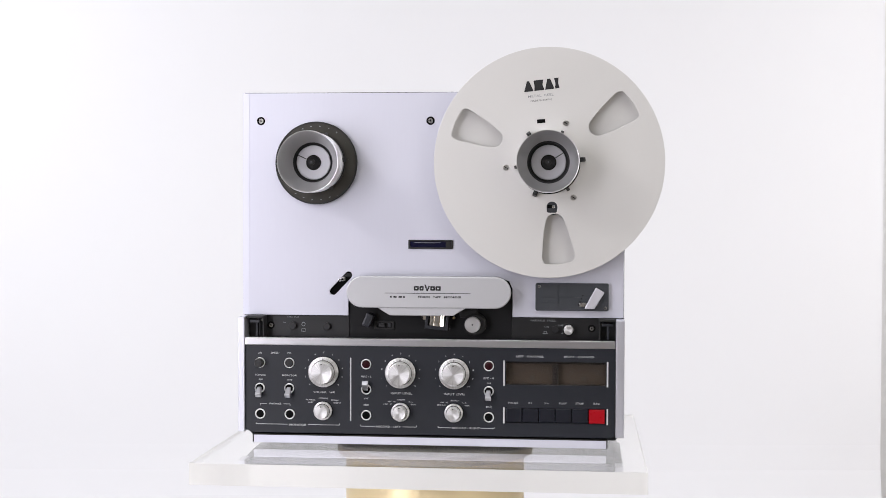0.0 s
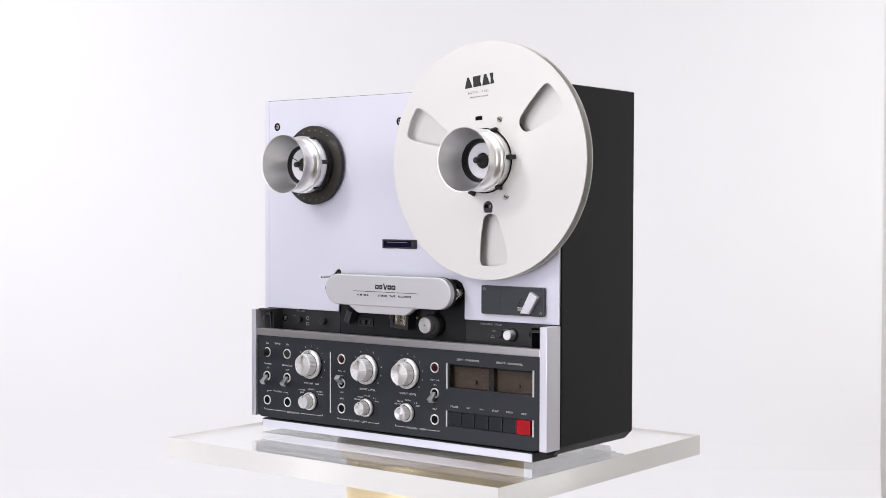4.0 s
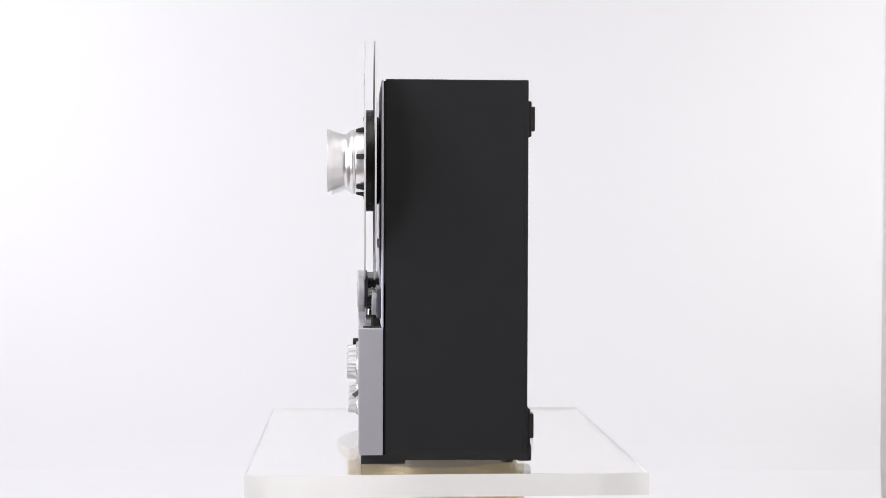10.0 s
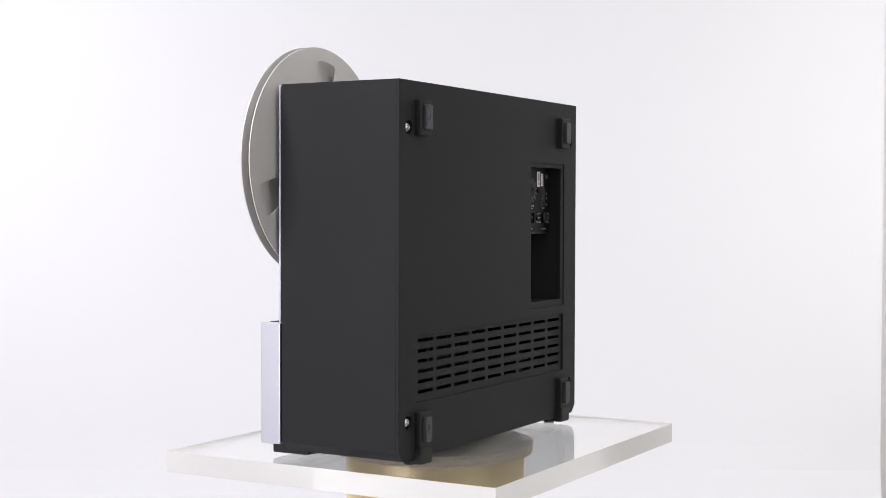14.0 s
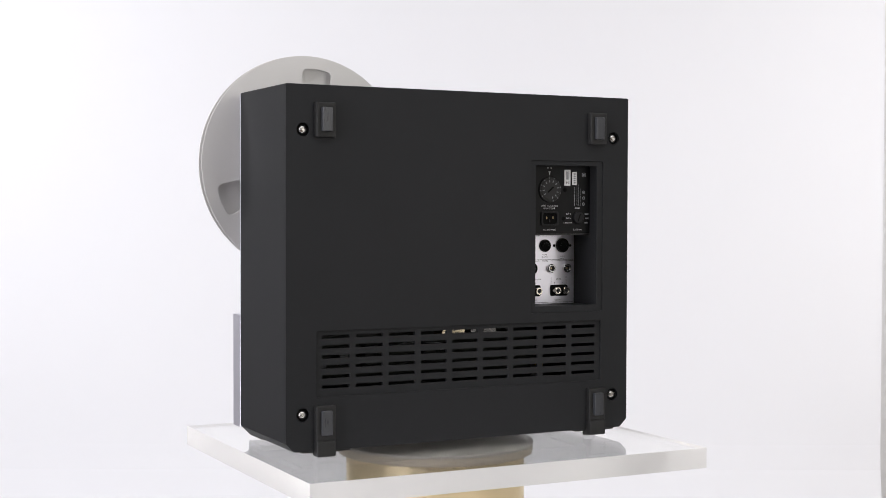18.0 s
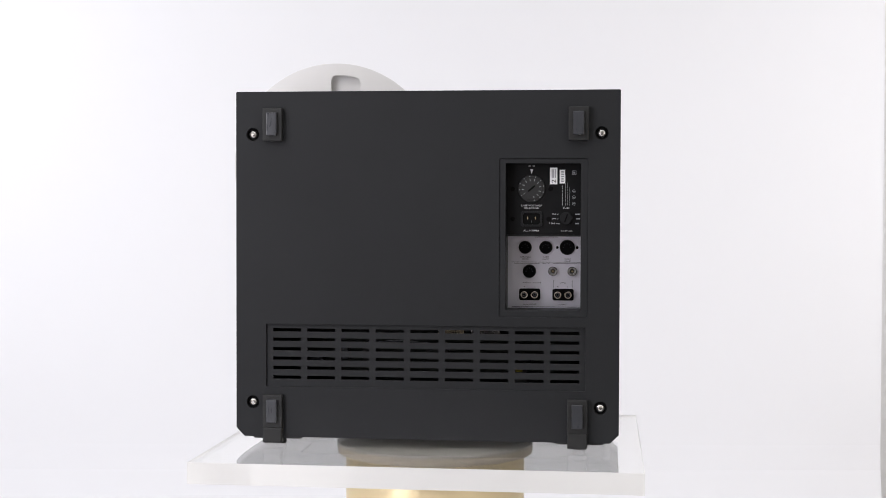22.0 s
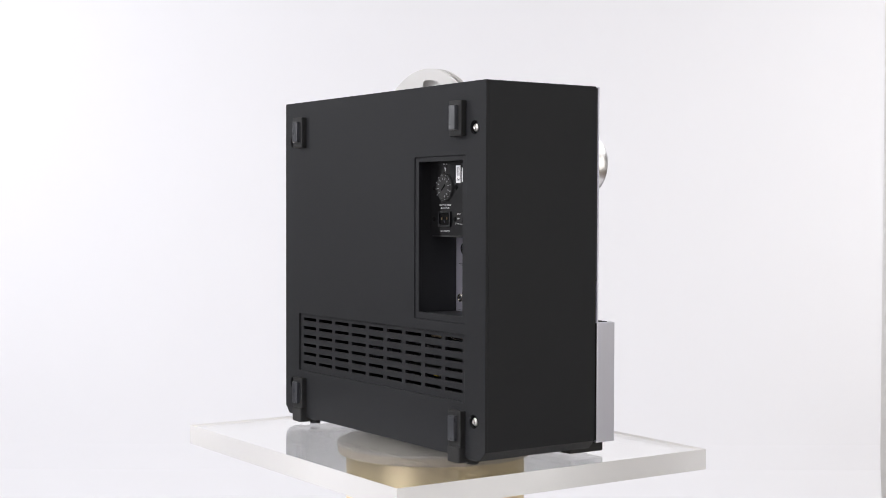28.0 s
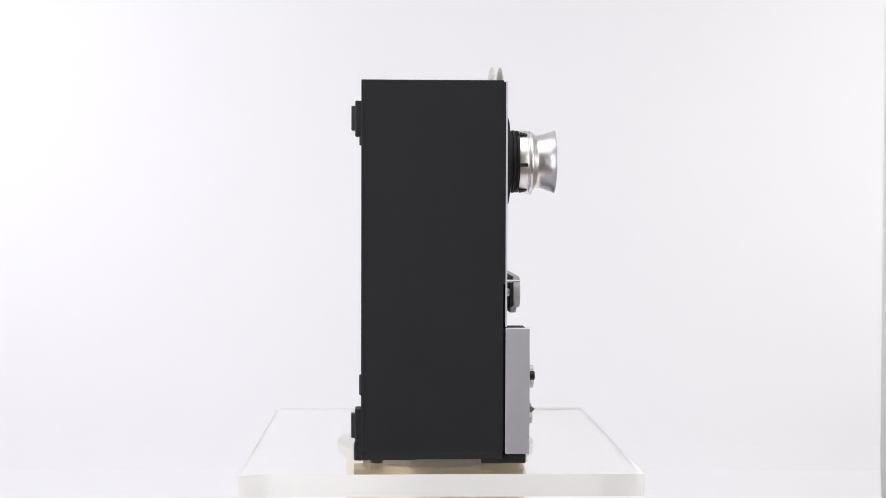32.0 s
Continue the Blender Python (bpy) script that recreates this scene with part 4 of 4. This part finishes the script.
def adapter(x):
    """Trumpet-shaped hub adapter on a spindle."""
    h = thing("hub_adapter", "flared polished aluminium hub adapter with a black collar", "hub adapter", (x, -77, 334.3), "hub adapters")
    part("flare", lathe([(33.6, -11.6), (35.0, -11.8), (35.2, -20.6), (34.8, -21.4), (33.9, -21.9), (33.9, -22.4), (34.5, -23.2), (34.6, -24.8), (34.2, -26.4), (33.0, -28.2), (31.2, -29.8), (30.0, -31.4), (29.6, -33.2), (30.0, -36.0), (31.4, -41.0), (33.2, -46.4), (35.1, -51.6), (35.7, -52.2)], 128), HUB, h)
    deep = [] if x > 0 else [(23.4, -20.8)]
    part("bell", lathe([(35.7, -52.2), (35.5, -52.8), (34.8, -52.6), (32.2, -45), (29.4, -37), (27.2, -31), (25.4, -26), (24.4, -23.4)] + deep, 128), SATIN, h, "satin spun inside of the flare")
    part("collar", lathe([(33.0, -11.7), (34.2, -11.7), (35.0, -11.2), (35.0, -9.0), (33.9, -8.6), (33.9, -7.8), (35.3, -7.4), (35.3, -4.8), (33.9, -4.4), (33.9, -3.6), (35, -3.2), (35, -0.8), (33.5, -0.2), (20, -0.2), (20, -8)], 96), RUBBER, h)
    part("well", lathe([(24.45, -23.5), (23.4, -20), (22.6, -16), (10, -15.6)], 64) if x > 0 else lathe([(23.4, -20.8), (21.4, -16.2), (20.6, -15.6), (10, -15.6)], 64), RUBBER, h)
    disc = part("disc", lathe([(9, -16.8), (19.6, -16.8), (20.2, -16.2), (20.2, -15), (9, -15)], 64), CAP, h, "pale satin metal disc round the spindle")
    part("score", box(9, 20, -17.1, -16.7, -0.5, 0.5, 0), INK, disc, turn=Matrix.Rotation(radians(-33 if x > 0 else -154), 4, "Y"))
    for a, big in ((5, 1), (125, 1), (247, 1), (66, 0), (188, 0), (306, 0)):
        w = 3.6 if big else 2.6
        top = 38.0 if x < 0 else 42.5 if big else 40
        bm = box(33.4, top, -20.6, -11.9, -w / 1.4, w / 1.4, 0.9, 2)
        for v in bm.verts:
            if v.co.y < -16 * K and v.co.x > 35.6 * K:
                v.co.x -= 2.0 * K
        part("lug", bm, RUBBER, h, turn=Matrix.Rotation(radians(-a), 4, "Y"))
    return h


def tape_reel():
    r = thing("tape_reel", "empty metal tape reel with three windows on the recorder", "tape reel", (140.0, -77, 334.3))
    R = 133.4

    def window(a):
        pts = [(-8, 60), (8, 60), (19.5, 113), (0, 119), (-19.5, 113)]
        pts = rounded([(-9.5, 64), (-4, 59.5), (4, 59.5), (9.5, 64), (15, 84), (19.5, 110), (17, 116.5), (0, 118.5), (-17, 116.5), (-19.5, 110), (-15, 84)], 3.5, 4)
        b = radians(a - 90)
        return [(x * math.cos(b) - z * math.sin(b), x * math.sin(b) + z * math.cos(b)) for x, z in pts]

    wins = [window(a) for a in (-83.8, 36.2, 156.2)]
    b = radians(-85.5)
    kx, kz = 51.5 * math.cos(b), 51.5 * math.sin(b)
    key = [(kx + 6.3 * math.cos(a), kz + 6.3 * math.sin(a)) for a in (radians(15 * i) for i in range(13))] + rounded([(kx - 6.3, kz), (kx - 5.6, kz - 6.6), (kx + 5.6, kz - 6.6), (kx + 6.3, kz)], 2, 3)[4:12]
    part("front_flange", sheet([circle(0, 0, R, 160), circle(0, 0, 36.4, 64), key] + wins, -11.7, -10.2, 0.35), REEL, r, "warm white metal flange")
    part("back_flange", sheet([circle(0, 0, R, 160), circle(0, 0, 36.4, 64)] + [window(a) for a in (97, 217, -23)], -0.6, 0.9, 0.35), REEL, r)
    part("hub", lathe([(36.4, -10.2), (57, -10.2), (57, -0.6), (36.4, -0.6), (36.4, -10.2)], 96), SMOKE, r, "dark plastic hub of the reel")
    for a in (66.5, 186.8, -54.5):
        v = part("rivet", disc_y(3.6, -12.5, -11.4, 0.5, 24), STEEL, r, at=(49.5 * math.cos(radians(a)), 0, 49.5 * math.sin(radians(a))))
        part("slot", box(-2.6, 2.6, -12.7, -12.4, -0.4, 0.4, 0), HOLE, v, turn=Matrix.Rotation(radians(30), 4, "Y"))
    part("clip_hole", box(-5, 4.4, -12, -11.6, -2.2, 2.2, 0), HOLE, r, at=(-8.6, 0, 47.8), turn=Matrix.Rotation(radians(-5), 4, "Y"))
    kh = part("keyhole", disc_y(9.5, -10.5, -9.9, 0.1, 28), PAD, r, at=(51.5 * math.cos(b), 0, 51.5 * math.sin(b)))
    part("pin_hole", box(-5.2, 1.5, -10.9, -10.4, -1.2, 2.6, 0), HOLE, kh)
    part("pin", disc_y(1.8, -11.6, -10.4, 0.4, 20), CHROME, kh, at=(1.8, 0, 0.4))
    # maker's mark as four plain dark shapes, and the small lines under it
    tilt = Matrix.Rotation(radians(-6.5), 4, "Y")
    m = part("mark", sheet([[(-20.5, -6), (-9.6, -6), (-11.5, 0), (-13.6, 6), (-16, 6)]], -11.95, -11.6), INK, r, at=(-9, 0, 89.5), turn=tilt)
    part("mark", sheet([rounded([(-8.6, -6), (3.2, -6), (1.4, 0), (3, 6), (-8.4, 6), (-7.8, 0)], 0.8, 2)], -11.95, -11.6), INK, r, at=(-9, 0, 89.5), turn=tilt)
    part("mark", sheet([[(3.8, -6), (14.6, -6), (11, 6), (7.6, 6)]], -11.95, -11.6), INK, r, at=(-9, 0, 89.5), turn=tilt)
    part("mark", sheet([rounded([(15.4, -6), (20.6, -6), (19.6, 0), (20.6, 6), (15.4, 6), (16.4, 0)], 0.5, 2)], -11.95, -11.6), INK, r, at=(-9, 0, 89.5), turn=tilt)
    letters("METAL  REEL", -9.5, 77.2, -11.75, 2.6, r, PRINT_DIM, spin=-5)
    letters("MADE IN JAPAN", -9, 71.8, -11.75, 1.7, r, INK, spin=-5, bold=0)
    return r


# ---- turntable ----
def turntable():
    d = tagged(part("turntable_disc", lathe([(0, 0), (118, 0), (121, 0.8), (121, 3.2), (119, 4), (0, 4)], 96), DISC, at=(0, 0, -28.1), turn=Matrix.Rotation(radians(90), 4, "X")),
               "scuffed grey-brown turntable disc under the clear plate", "turntable")
    part("rim", lathe([(108, -9), (119.4, -9), (120, -8), (120, 0.8), (108, 0.8)], 96), RIM, d, "tan rim of the disc")
    bm = box(-250.5, 250.5, -214.5, 214.5, -24, 0, 0.2, 1)
    p = tagged(part("acrylic_plate", bm, ACRYLIC), "thick clear acrylic plate on the turntable", "plate")
    p.data.materials.append(ACRYLIC_EDGE)
    for f in p.data.polygons:
        f.material_index = 1 if abs(f.normal.z) < 0.9 else 0
    p.visible_shadow = False
    return d, p


studio()
recorder = tape_recorder()
adapters = [adapter(-134.6), adapter(140.0)]
reel = tape_reel()
disc, plate = turntable()


def motions():
    for ob in (recorder, reel, *adapters, disc, plate):
        home = ob.matrix_basis.copy()
        walk(ob, [(t, Matrix.Rotation(radians(a), 4, "Z") @ home) for t, a in enumerate(TURN)])


motions()
